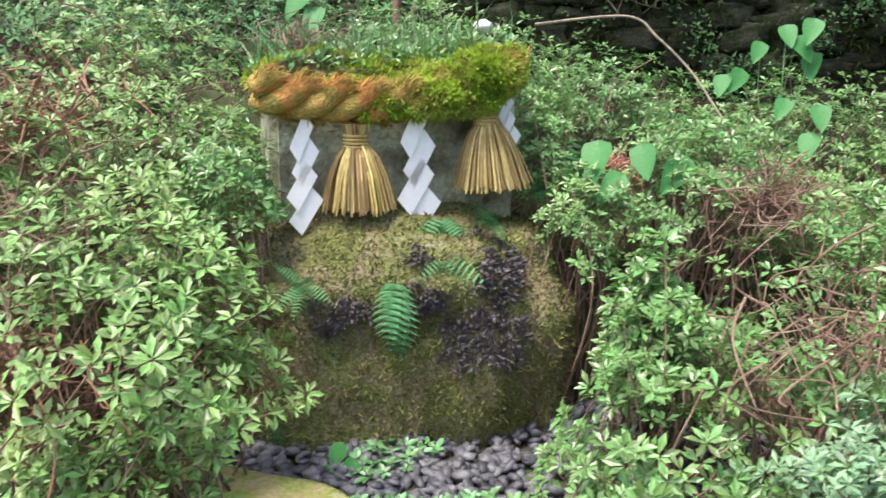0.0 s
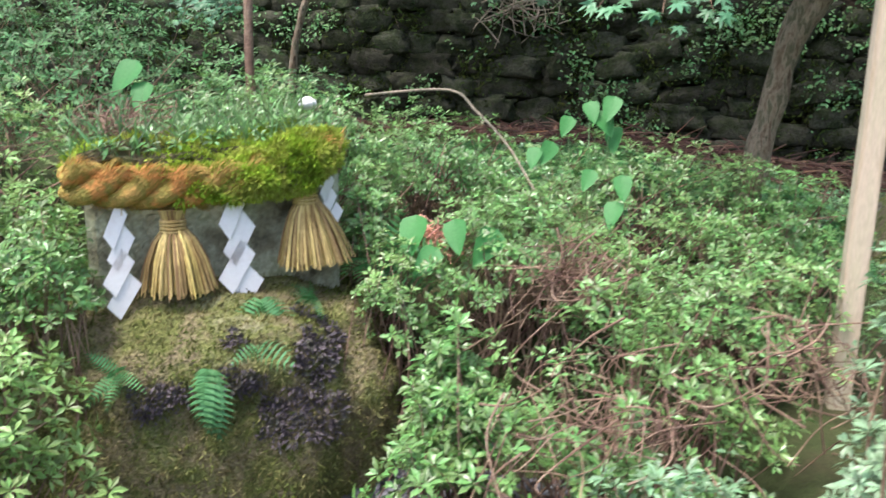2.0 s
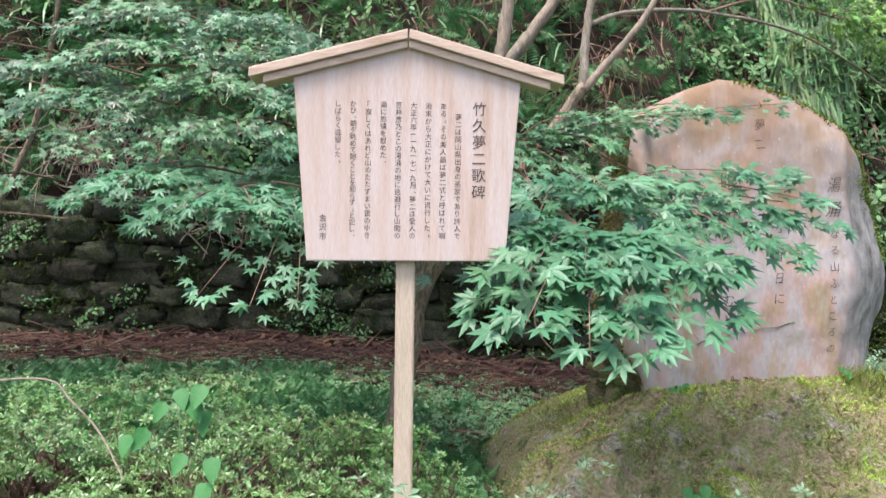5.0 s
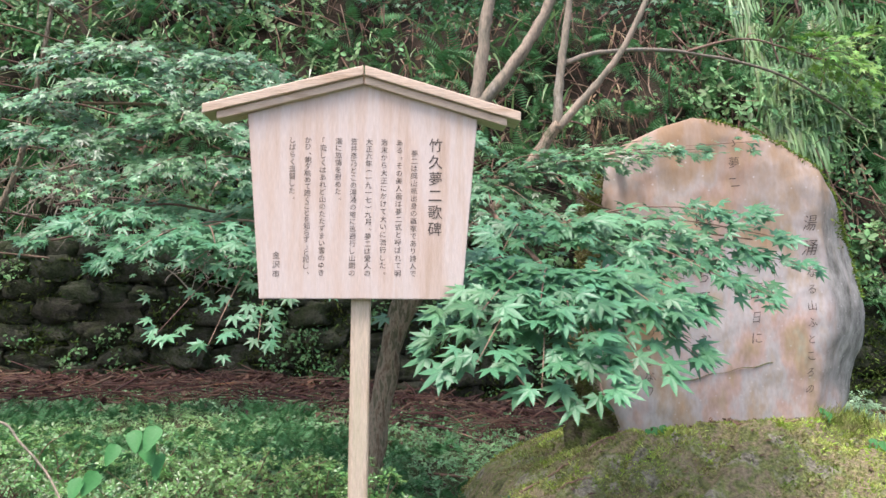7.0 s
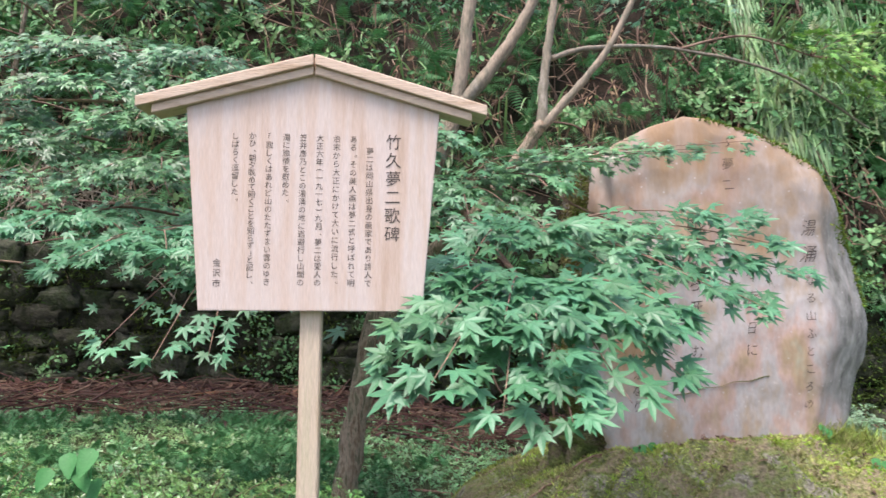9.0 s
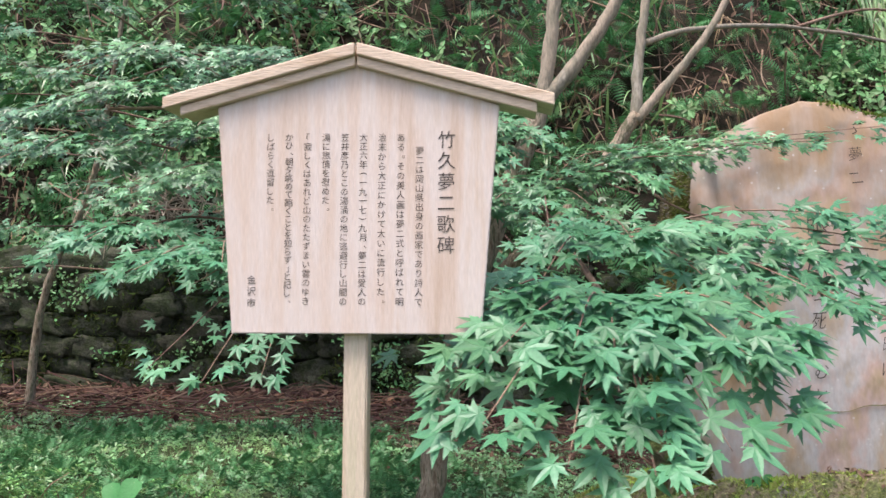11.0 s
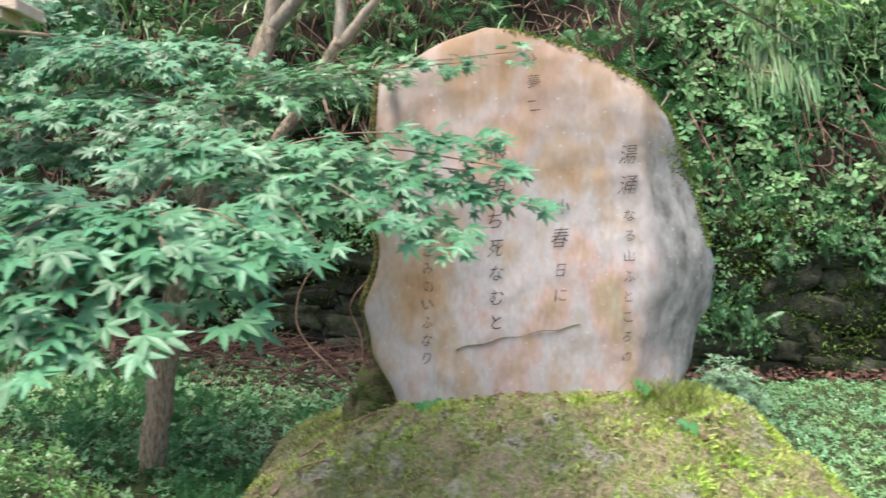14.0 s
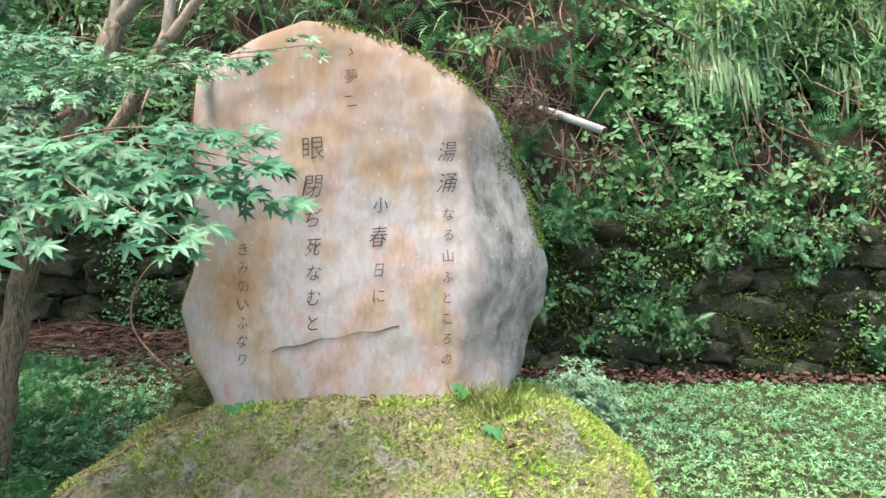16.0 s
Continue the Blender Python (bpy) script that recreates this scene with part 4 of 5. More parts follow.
maple = thing("maple_tree", (1.12, 5.35, 0.2), "slender Japanese maple with a leaning trunk and wide flat leaf sprays", "tree")
heap = Heap()
limb(heap, [(1.08, 5.36, 0.1), (1.16, 5.35, 0.75), (1.30, 5.36, 1.5), (1.58, 5.40, 2.3), (1.79, 5.42, 2.88)], 0.085, 0.062, 12)
part("trunk", heap.mesh("trunk", M_BARK, True), maple)
for a in ([(1.79, 5.42, 2.85), (1.86, 5.40, 3.4), (1.95, 5.40, 4.2), (2.1, 5.5, 5.6)], [(1.79, 5.42, 2.86), (2.05, 5.38, 3.18), (2.30, 5.34, 3.62), (2.65, 5.3, 4.6)]):
    heap = Heap()
    limb(heap, a, 0.05, 0.03, 10)
    part("limb", heap.mesh("limb", M_PALEBARK, True), maple)
heap = Heap()
limb(heap, [(1.22, 5.36, 1.15), (1.5, 5.25, 1.75), (1.95, 5.05, 2.2), (2.29, 4.93, 2.7)], 0.055, 0.036, 10)
part("limb", heap.mesh("limb", M_BARK, True), maple)
for a, r in (([(2.28, 4.93, 2.66), (2.30, 4.95, 3.0), (2.36, 4.97, 3.5), (2.45, 5.0, 4.6)], 0.034), ([(2.28, 4.93, 2.66), (2.45, 4.9, 2.86), (2.7, 4.86, 3.2), (3.05, 4.85, 4.0)], 0.030),
             ([(2.34, 4.96, 3.1), (2.7, 5.3, 3.28), (3.5, 6.0, 3.5), (4.6, 6.6, 3.5), (5.6, 7.0, 3.15)], 0.018)):
    heap = Heap()
    limb(heap, a, r, r * 0.5, 9)
    part("limb", heap.mesh("limb", M_PALEBARK, True), maple)
twigs, leaves, sunny, young = Heap(), Heap(), Heap(), Heap()
# boughs that come forward over the boulder
limb(twigs, [(1.62, 5.4, 2.4), (1.75, 4.6, 2.15), (1.85, 3.6, 1.85), (1.95, 2.9, 1.6)], 0.022, 0.008, 7)
limb(twigs, [(2.2, 4.9, 2.4), (2.35, 4.4, 2.15), (2.6, 3.9, 1.98), (3.0, 3.7, 1.9)], 0.008, 0.003, 6)
# lower sprays
spray(leaves, twigs, (1.9, 3.2, 1.70), [(1.52, 2.45, 1.42), (1.72, 2.4, 1.34), (1.92, 2.4, 1.32), (2.12, 2.5, 1.36), (2.34, 2.7, 1.42), (1.55, 2.6, 1.58), (1.85, 2.5, 1.50), (2.2, 2.65, 1.58), (2.45, 2.9, 1.60), (1.75, 2.6, 1.60), (1.42, 2.75, 1.45), (1.5, 2.9, 1.7)], 0.128, 46, 0.08, 0.14)
# middle sprays reaching across the standing stone
spray(leaves, twigs, (1.95, 3.9, 1.95), [(2.5, 3.2, 1.62), (2.75, 3.3, 1.68), (3.0, 3.5, 1.66), (3.05, 3.7, 1.82), (2.75, 3.6, 1.88), (2.3, 3.3, 1.75), (1.7, 3.3, 1.78), (3.1, 3.78, 2.02), (3.2, 3.7, 1.9), (2.95, 3.35, 1.62), (3.28, 3.6, 1.75), (2.0, 3.2, 1.9)], 0.112, 58, 0.08, 0.12)
# upper sprays
spray(sunny, twigs, (1.75, 4.6, 2.25), [(1.4, 4.0, 2.02), (1.75, 3.8, 1.98), (2.0, 3.8, 2.0), (2.2, 3.9, 2.2), (2.5, 4.0, 2.32), (2.8, 4.1, 2.42), (1.5, 4.3, 2.2), (2.1, 4.2, 2.38), (2.6, 4.1, 2.45), (3.0, 4.2, 2.43), (3.25, 4.15, 2.47), (2.9, 4.0, 2.38), (2.4, 3.9, 2.3)], 0.085, 66, 0.06, 0.11)
# tiers behind the board and beyond it
limb(twigs, [(1.58, 5.4, 2.3), (1.2, 5.3, 2.62), (0.5, 5.0, 2.75), (-0.6, 4.7, 2.7)], 0.022, 0.008, 7)
for hub, n_ends, fine in (((1.1, 5.0, 2.65), 7, 0), ((0.8, 5.0, 2.4), 7, 0), ((1.4, 5.3, 2.75), 6, 0), ((1.15, 4.7, 2.3), 6, 0), ((0.75, 5.4, 2.8), 6, 0), ((0.9, 5.6, 2.5), 6, 0), ((0.6, 6.0, 2.85), 6, 0), ((0.4, 5.6, 2.2), 6, 0), ((1.1, 6.2, 2.1), 6, 0), ((0.0, 4.7, 2.62), 7, 1), ((-0.4, 4.8, 2.85), 7, 1), ((-0.7, 4.6, 2.5), 7, 1),
                          ((0.15, 4.5, 2.35), 6, 1), ((-0.5, 5.0, 3.1), 6, 1), ((0.2, 5.0, 3.05), 6, 1), ((-1.0, 5.0, 2.75), 6, 1), ((-0.2, 4.4, 2.05), 6, 0), ((0.25, 4.2, 1.95), 6, 0)):
    hub = np.array(hub)
    ends = [hub + np.array([0.55 * math.cos(d), 0.5 * math.sin(d), -0.16 + 0.05 * math.sin(3 * d)]) for d in (-2.9 + 0.5 * q + rg.normal(0, 0.12) for q in range(n_ends))]
    limb(twigs, [hub + np.array([0.35, 0.45, 0.03]), hub + np.array([0.15, 0.2, 0.05]), hub], 0.009, 0.005, 5)
    spray(sunny if fine else leaves, twigs, hub, ends, 0.075 if fine else 0.10, 60 if fine else 40, 0.04, 0.12)
# unseen crown high over the lawn and the slope, added to shade both
for q in range(46):
    hub = np.array([rg.uniform(-1.2, 4.4), rg.uniform(5.6, 8.6), rg.uniform(4.5, 5.6)]) if q < 20 else np.array([rg.uniform(-3.0, 4.6), rg.uniform(7.5, 10.5), rg.uniform(5.7, 6.8)])
    limb(twigs, [(2.2, 5.4, 4.2), (np.array([2.2, 5.4, 4.4]) + hub) / 2 + (0, 0, 0.2), hub], 0.014, 0.006, 5)
    spray(leaves, twigs, hub, [hub + np.array([math.cos(d) * 0.8, math.sin(d) * 0.8, -0.1]) for d in (0.4, 1.7, 2.9, 4.1, 5.3)], 0.12, 34, 0.05, 0.2)
# sprays beside the board
spray(leaves, twigs, (0.55, 4.6, 1.9), [(0.2, 3.5, 1.42), (0.45, 3.4, 1.38), (0.65, 3.5, 1.4), (0.3, 3.7, 1.75), (0.6, 3.7, 1.85), (0.1, 3.9, 1.9)], 0.10, 32, 0.08, 0.13)
limb(twigs, [(1.3, 5.36, 1.6), (1.0, 5.1, 1.85), (0.55, 4.6, 1.9)], 0.015, 0.007, 6)
spray(sunny, twigs, (0.2, 5.6, 3.0), [(0.1, 4.9, 2.7), (-0.3, 5.0, 2.6), (-0.5, 5.3, 2.9), (0.4, 5.2, 2.9)], 0.10, 60)
spray(young, twigs, (4.9, 6.7, 3.7), [(5.4, 6.6, 3.3), (5.8, 6.8, 3.4), (5.2, 6.3, 3.5), (6.0, 7.2, 3.5), (5.0, 6.4, 3.75), (5.6, 6.4, 3.8)], 0.10, 60, 0.1, 0.2)
limb(twigs, [(3.5, 6.0, 3.5), (4.2, 6.4, 3.75), (4.9, 6.7, 3.7)], 0.012, 0.006, 6)
part("young_foliage", young.mesh("young_foliage", M_BRIGHT), maple, "bright young palmate leaves", "stuff")
part("twig_mass", twigs.mesh("twig_mass", M_TWIG, True), maple, kind="stuff")
part("foliage", leaves.mesh("foliage", M_MAPLE), maple, "blue-green palmate leaves", "stuff")
part("light_foliage", sunny.mesh("light_foliage", M_MAPLE_SUN), maple, "lighter palmate leaves", "stuff")

# a second, smaller maple at the far end
sapling = thing("maple_sapling", (-3.4, 8.6, 0.3), "young maple with feathery light green leaf sprays", "tree")
heap = Heap()
limb(heap, [(-3.4, 8.6, 0.3), (-3.2, 8.5, 1.6), (-2.6, 8.3, 2.8), (-2.2, 8.1, 4.6)], 0.05, 0.02, 9)
part("trunk", heap.mesh("trunk", M_BARK, True), sapling)
heap, twigs, pale = Heap(), Heap(), Heap()
for q in range(15):
    z = 1.75 + 2.5 * q / 14
    a = rg.uniform(-2.9, -0.3)
    st = np.array([-2.2 + 0.05 * q / 3, 8.15, z + 0.1])
    hub = st + np.array([math.cos(a) * 1.3, math.sin(a) * 1.2, 0.0])
    limb(twigs, [st, (st + hub) / 2 + (0, 0, 0.05), hub], 0.012, 0.006, 5, 0.003)
    ends = [hub + np.array([math.cos(a + d) * 0.75, math.sin(a + d) * 0.6, rg.uniform(-0.28, -0.05)]) for d in (-1.1, -0.5, 0, 0.5, 1.1)]
    spray(pale if q % 3 else heap, twigs, hub, ends, 0.095, 46, 0.05, 0.14)
part("twig_mass", twigs.mesh("twig_mass", M_TWIG, True), sapling, kind="stuff")
part("foliage", heap.mesh("foliage", M_MAPLE), sapling, kind="stuff")
part("light_foliage", pale.mesh("light_foliage", M_MAPLE_SUN), sapling, kind="stuff")

stake = thing("thin_trunk", (-1.75, 4.3, 0.6), "thin reddish-brown bare sapling trunk", "tree")
heap = Heap()
limb(heap, [(-1.72, 4.3, 0.3), (-1.75, 4.32, 1.2), (-1.72, 4.3, 3.2)], 0.03, 0.022, 8)
part("trunk", heap.mesh("trunk", M_TWIG, True), stake)


# ---- shrubs ----
def shrub(at, radii, count, leaf, mat, label, leaves=7, twig_count=110, bare=0.0):
    """An azalea: crooked stems that end in whorls of narrow leaves, uneven and open in places."""
    at, count, leaf = np.asarray(at, float), int(count * 1.4), leaf * 0.88
    t = thing("azalea_shrub", tuple(at), label, "shrub", "azaleas round the spring")
    d = rand_dirs(count)
    d[:, 2] = np.abs(d[:, 2]) * 1.1 - 0.15
    depth = 1 - 0.5 * rg.random(count) ** 1.3
    lump = 1 + 0.16 * bumps(d[:, 0] * 3 + at[0] * 5, d[:, 1] * 3 + d[:, 2] * 2, 2.6)
    p = at + d * np.asarray(radii) * (depth * lump)[:, None]
    keep = p[:, 2] > ground_z(p[:, 0], p[:, 1]) + 0.03
    hole = bumps(p[:, 0] * 1.7 + p[:, 2], p[:, 1] * 1.7 + p[:, 2] * 2, 5.0) + 0.75 * bumps(p[:, 0] + p[:, 2] * 2, p[:, 1] + p[:, 2], 12.0) > 0.36 - bare
    keep &= ~hole | (rg.random(count) < 0.12)
    p, d = p[keep], d[keep]
    heap = Heap()
    rosettes(heap, p, d + np.array([0, -0.25, 0.9]) + 0.5 * rand_dirs(len(p)), leaf * rg.uniform(0.75, 1.25, len(p)), leaves)
    part("foliage", heap.mesh("foliage", mat), t, kind="stuff")
    heap = Heap()
    foot = at.copy()
    for q in rg.choice(len(p), min(twig_count, len(p) // 6), replace=False):
        b = foot + np.array([rg.normal(0, 0.3 * radii[0]), rg.normal(0, 0.3 * radii[1]), 0])
        b[2] = float(ground_z(b[0], b[1])) - 0.03
        mid = (b + p[q]) / 2 + rg.normal(0, 0.06, 3)
        limb(heap, [b, mid, p[q]], 0.006, 0.0018, 4, 0.004)
    part("stem_mass", heap.mesh("stem_mass", M_TWIG), t, kind="stuff")
    return t


AZ = "leafy green azalea shrub with open woody stems"
shrub((-1.45, 1.6, 0.05), (0.48, 0.50, 0.55), 961, 0.047, M_AZALEA_SUN, AZ + " at the spring's edge", bare=0.54)
shrub((-1.87, 2.35, 0.25), (0.5, 0.6, 0.62), 1085, 0.044, M_AZALEA_SUN, AZ + " beside the rope", bare=0.56)
shrub((-2.3, 1.7, 0.35), (0.6, 0.6, 0.62), 1085, 0.044, M_AZALEA_SUN, AZ, bare=0.60)
shrub((-2.5, 2.9, 0.5), (0.7, 0.6, 0.7), 1240, 0.042, M_AZALEA_SUN, AZ + " below the slope", bare=0.39)
shrub((-1.22, 1.35, -0.25), (0.26, 0.30, 0.42), 263, 0.045, M_AZALEA_SUN, AZ + " over the pebbles")
shrub((-1.26, 3.38, 0.74), (0.8, 0.42, 0.42), 1395, 0.038, M_AZALEA, AZ + " behind the capstone", bare=0.22)
shrub((-0.02, 1.95, -0.15), (0.34, 0.42, 0.48), 651, 0.045, M_AZALEA, AZ + " over the pebble bed", bare=0.42)
shrub((0.40, 2.35, 0.0), (0.55, 0.55, 0.55), 1240, 0.040, M_AZALEA, AZ + ", partly bare", bare=0.69)
shrub((-0.05, 3.05, 0.38), (0.45, 0.4, 0.40), 1085, 0.035, M_AZALEA, AZ + " beside the slab", bare=0.42)
shrub((-0.45, 2.75, 0.25), (0.16, 0.22, 0.34), 310, 0.034, M_AZALEA, AZ + ", small, beside the slab")
shrub((0.75, 3.1, 0.25), (0.6, 0.5, 0.45), 1395, 0.035, M_AZALEA, AZ + " near the post", bare=0.34)
shrub((1.05, 1.85, 0.15), (0.20, 0.22, 0.92), 806, 0.042, M_AZALEA_BLUE, AZ + ", tall and upright")
shrub((0.60, 1.75, -0.08), (0.45, 0.4, 0.38), 961, 0.040, M_AZALEA_BLUE, AZ, bare=0.47)
shrub((1.75, 2.6, 0.15), (0.50, 0.50, 0.78), 1550, 0.040, M_AZALEA_BLUE, AZ + " near the boulder", bare=0.44)
shrub((2.5, 2.6, 0.05), (0.6, 0.55, 0.70), 1472, 0.040, M_AZALEA_BLUE, AZ + " near the boulder", bare=0.27)
shrub((3.3, 2.55, 0.0), (0.6, 0.5, 0.5), 1240, 0.040, M_AZALEA_BLUE, AZ, bare=0.22)
shrub((0.3, 3.85, 0.50), (0.8, 0.45, 0.42), 1395, 0.034, M_AZALEA, AZ + " on the rise", bare=0.22)
shrub((-0.55, 3.75, 0.62), (0.55, 0.4, 0.38), 1000, 0.034, M_AZALEA, AZ + " on the rise", bare=0.25)
shrub((0.95, 3.95, 0.36), (0.5, 0.45, 0.42), 950, 0.034, M_AZALEA, AZ + " behind the post", bare=0.3)
shrub((4.52, 5.45, 0.42), (0.30, 0.3, 0.52), 930, 0.046, M_AZALEA_BLUE, AZ + " beside the standing stone")
shrub((-0.13, 2.32, 0.02), (0.15, 0.15, 0.42), 300, 0.046, M_AZALEA, AZ + " against the boulder")
shrub(tuple(sp(-0.66, -0.10, 0.42)), (0.17, 0.17, 0.30), 240, 0.04, M_AZALEA, AZ + ", small, beside the slab")
shrub(tuple(sp(0.50, 0.05, 0.50)), (0.12, 0.16, 0.34), 200, 0.036, M_AZALEA, AZ + ", small, beside the slab")
for q, (x, y, z, r) in enumerate(((-3.4, 3.4, 0.7, 0.8), (-3.3, 2.0, 0.6, 0.7), (-4.5, 3.0, 0.9, 0.9), (-3.0, 4.6, 0.9, 0.9), (-4.4, 4.8, 1.2, 1.1), (-2.0, 4.9, 0.6, 0.7))):
    shrub((x, y, z), (r, r, r * 0.95), 1000, 0.055, M_HILL, AZ + " on the bank", 6, 60, 0.15)


def fern(at, way, count, size, label="green fern with arching fronds", shape=FROND, spread=0.65):
    t = thing("fern", tuple(at), label, "fern")
    way = np.asarray(way, float)
    for q in range(count):
        d = way + spread * rand_dirs(1)[0]
        f = part("frond", Heap().add(shape, np.asarray(at, float), d, (0, -0.6, 0.8), size * rg.uniform(0.75, 1.15)).mesh("frond", M_FERN), t)
    return t


fern(sp(-0.20, -0.42, 0.24), (0.10, -0.25, -1.0), 3, 0.24, "drooping fern hanging down the boulder's face", spread=0.22)
fern(sp(-0.05, -0.46, 0.30), (0.25, -0.5, -0.5), 3, 0.13, "small pale fern on the boulder's brow", BROADFERN)
fern(sp(0.02, -0.2, 0.38), (0.2, -0.8, -0.5), 6, 0.19, "small fern at the foot of the paper streamer")
fern(sp(-0.46, -0.28, 0.20), (-0.1, -0.6, 0.25), 5, 0.15)
fern(sp(0.20, -0.22, 0.36), (0.1, -0.8, 0.3), 8, 0.10, "low tuft of small ferns at the slab's foot")
fern(sp(0.52, -0.05, 0.42), (0.2, -0.6, 0.3), 7, 0.26, "spreading fern beside the slab")
fern((-1.25, 2.1, -0.34), (0.1, -0.2, 1.0), 2, 0.16, "single fern frond rising from the pebbles")


def heart_plant(at, spots, size, label):
    """A climbing stem with heart-shaped leaves, each a part."""
    at = np.asarray(at, float)
    t = thing("heart_leaf_plant", tuple(at), label, "plant")
    stems = Heap()
    for s in spots:
        p = at + np.asarray(s, float)
        limb(stems, [at, (at + p) / 2 + rg.normal(0, 0.015, 3), p], 0.003, 0.0015, 5, 0.002)
        d = np.array([rg.normal(0, 0.35), -0.55, -0.75])
        part("leaf", Heap().add(HEART, p, d, (rg.normal(0, 0.2), -0.75, 0.5), size * rg.uniform(0.85, 1.15)).mesh("leaf", M_HEART, True), t)
    part("stem", stems.mesh("stem", M_REED), t)
    return t


HP = "plant with large bright green heart-shaped leaves"
heart_plant((0.20, 3.25, 0.58), [(0.0, 0, 0.46), (0.09, -0.02, 0.48), (-0.08, 0.02, 0.40), (0.1, 0.02, 0.36), (-0.14, -0.03, 0.3), (0.04, 0, 0.42), (0.02, -0.05, 0.2), (0.14, -0.04, 0.18), (0.12, -0.06, 0.08), (-0.2, -0.05, 0.28)], 0.085, HP + " above the shrubs")
heart_plant((-0.27, 2.84, 0.40), [(-0.12, 0, 0.22), (0.03, -0.02, 0.22), (0.17, 0.03, 0.18), (-0.03, -0.06, 0.12)], 0.12, HP + " beside the fern")
heart_plant((-1.62, 2.95, 0.8), [(-0.02, 0, 0.22), (0.08, 0, 0.28), (-0.08, 0.04, 0.12), (0.03, 0.02, 0.36)], 0.115, HP + " above the rope")
heart_plant((-1.02, 2.08, -0.36), [(0, 0, 0.08), (0.06, -0.03, 0.05), (-0.02, -0.06, 0.03)], 0.07, "small seedling with round leaves in the pebbles")
heart_plant((-0.05, 2.35, -0.2), [(0, 0, 0.36), (-0.04, 0, 0.27)], 0.11, HP + " under the shrubs")


def dead_twigs(at, radii, count, mat, label, name="dead_brush", r=0.0035, reach=0.3):
    t = thing(name, tuple(at), label, "dead twigs")
    tangle = Heap()
    for q in range(count):
        c = np.asarray(at) + rand_dirs(1)[0] * np.asarray(radii) * rg.random()
        d = rand_dirs(1)[0] * reach * rg.uniform(0.4, 1)
        heap = Heap() if q < 24 else tangle
        thick = r * (1.05 if q < 24 else 0.7)
        limb(heap, [c - d / 2, c + rg.normal(0, 0.04, 3), c + d / 2 + rg.normal(0, 0.03, 3)], thick, thick * 0.5, 5, 0.003)
        if q < 24:
            part("twig", heap.mesh("twig", mat), t)
    part("twig_tangle", tangle.mesh("twig_tangle", mat), t, kind="stuff")
    return t


dead_twigs((0.18, 2.72, 0.47), (0.24, 0.2, 0.12), 150, M_TWIG, "tangle of dead brown twigs among the shrubs")
dead_twigs((-1.55, 2.85, 0.93), (0.2, 0.15, 0.06), 80, M_TWIG, "heap of dry brown twigs beside the rope")
dead_twigs(tuple(sp(-0.38, 0.20, 0.92)), (0.20, 0.14, 0.05), 90, M_TWIG, "dry brown twigs lying on the capstone", reach=0.2)
dead_twigs((0.35, 2.0, 0.28), (0.4, 0.35, 0.18), 80, M_TWIG, "bare tangled branches inside the shrubs")
dead_twigs((1.75, 2.35, 0.45), (0.35, 0.3, 0.14), 90, M_TWIG, "bare tangled branches inside the shrubs")
dead_twigs((-1.75, 1.7, 0.4), (0.4, 0.4, 0.3), 90, M_TWIG, "bare reddish stems inside the shrubs")
dead_twigs((-1.55, 1.35, 0.15), (0.35, 0.3, 0.25), 120, M_REDTWIG, "bare reddish stems inside the shrubs", r=0.0045, reach=0.4)
dead_twigs((-2.1, 2.0, 0.65), (0.5, 0.4, 0.3), 140, M_REDTWIG, "bare reddish stems inside the shrubs", r=0.0045, reach=0.4)
dead_twigs((0.9, 2.3, 0.36), (0.4, 0.35, 0.2), 80, M_TWIG, "bare tangled branches inside the shrubs")
dead_twigs((-0.34, 2.98, 0.52), (0.07, 0.05, 0.06), 60, M_RED, "bundle of russet dried fronds", "dried_frond", 0.005, 0.12)
dead_twigs((4.55, 10.3, 3.1), (0.45, 0.15, 0.28), 160, M_TWIG, "brown root ball hanging out of the slope", "root_ball", 0.008, 0.5)
dead_twigs((-2.6, 9.9, 2.7), (1.2, 0.3, 0.5), 130, M_PALEBARK, "pale bare creepers hanging over the wall", "creeper", 0.010, 1.0)
dead_twigs((-1.0, 10.0, 1.9), (0.6, 0.2, 0.4), 60, M_PALEBARK, "pale bare creepers hanging over the wall", "creeper", 0.010, 0.7)
long_twig = thing("fallen_branch", (-0.45, 3.3, 1.0), "long thin bare branch arching over the shrubs", "branch")
heap = Heap()
limb(heap, [(-0.75, 3.35, 1.05), (-0.38, 3.3, 1.08), (-0.25, 3.25, 1.0), (-0.11, 3.2, 0.87), (0.02, 3.1, 0.7)], 0.006, 0.004, 6)
part("branch", heap.mesh("branch", M_PALEBARK), long_twig)

# seedlings and fallen leaves on the mossy boulder
def on_boulder(x, y):
    return (x, y, float(mound_z(np.array(x), np.array(y))) - 0.005)


SD = "seedling with small round leaves on the mossy boulder"
heart_plant(on_boulder(2.79, 4.55), [(0, 0, 0.05), (0.05, 0, 0.06), (-0.04, -0.02, 0.04)], 0.06, SD)
heart_plant(on_boulder(3.84, 4.6), [(0, 0, 0.07), (0.03, -0.02, 0.05)], 0.055, SD)
heart_plant(on_boulder(3.98, 4.32), [(0, 0, 0.06), (0.04, -0.02, 0.05), (-0.02, -0.02, 0.03)], 0.05, SD)
heart_plant(on_boulder(2.62, 3.78), [(-0.05, 0, 0.09), (0.05, 0, 0.1), (0.0, -0.03, 0.06), (0.09, 0, 0.06)], 0.065, SD)
debris = thing("fallen_leaves", (3.4, 4.6, 0.8), "brown fallen leaves and needles on the moss", "leaf litter", kind="stuff")
heap = Heap()
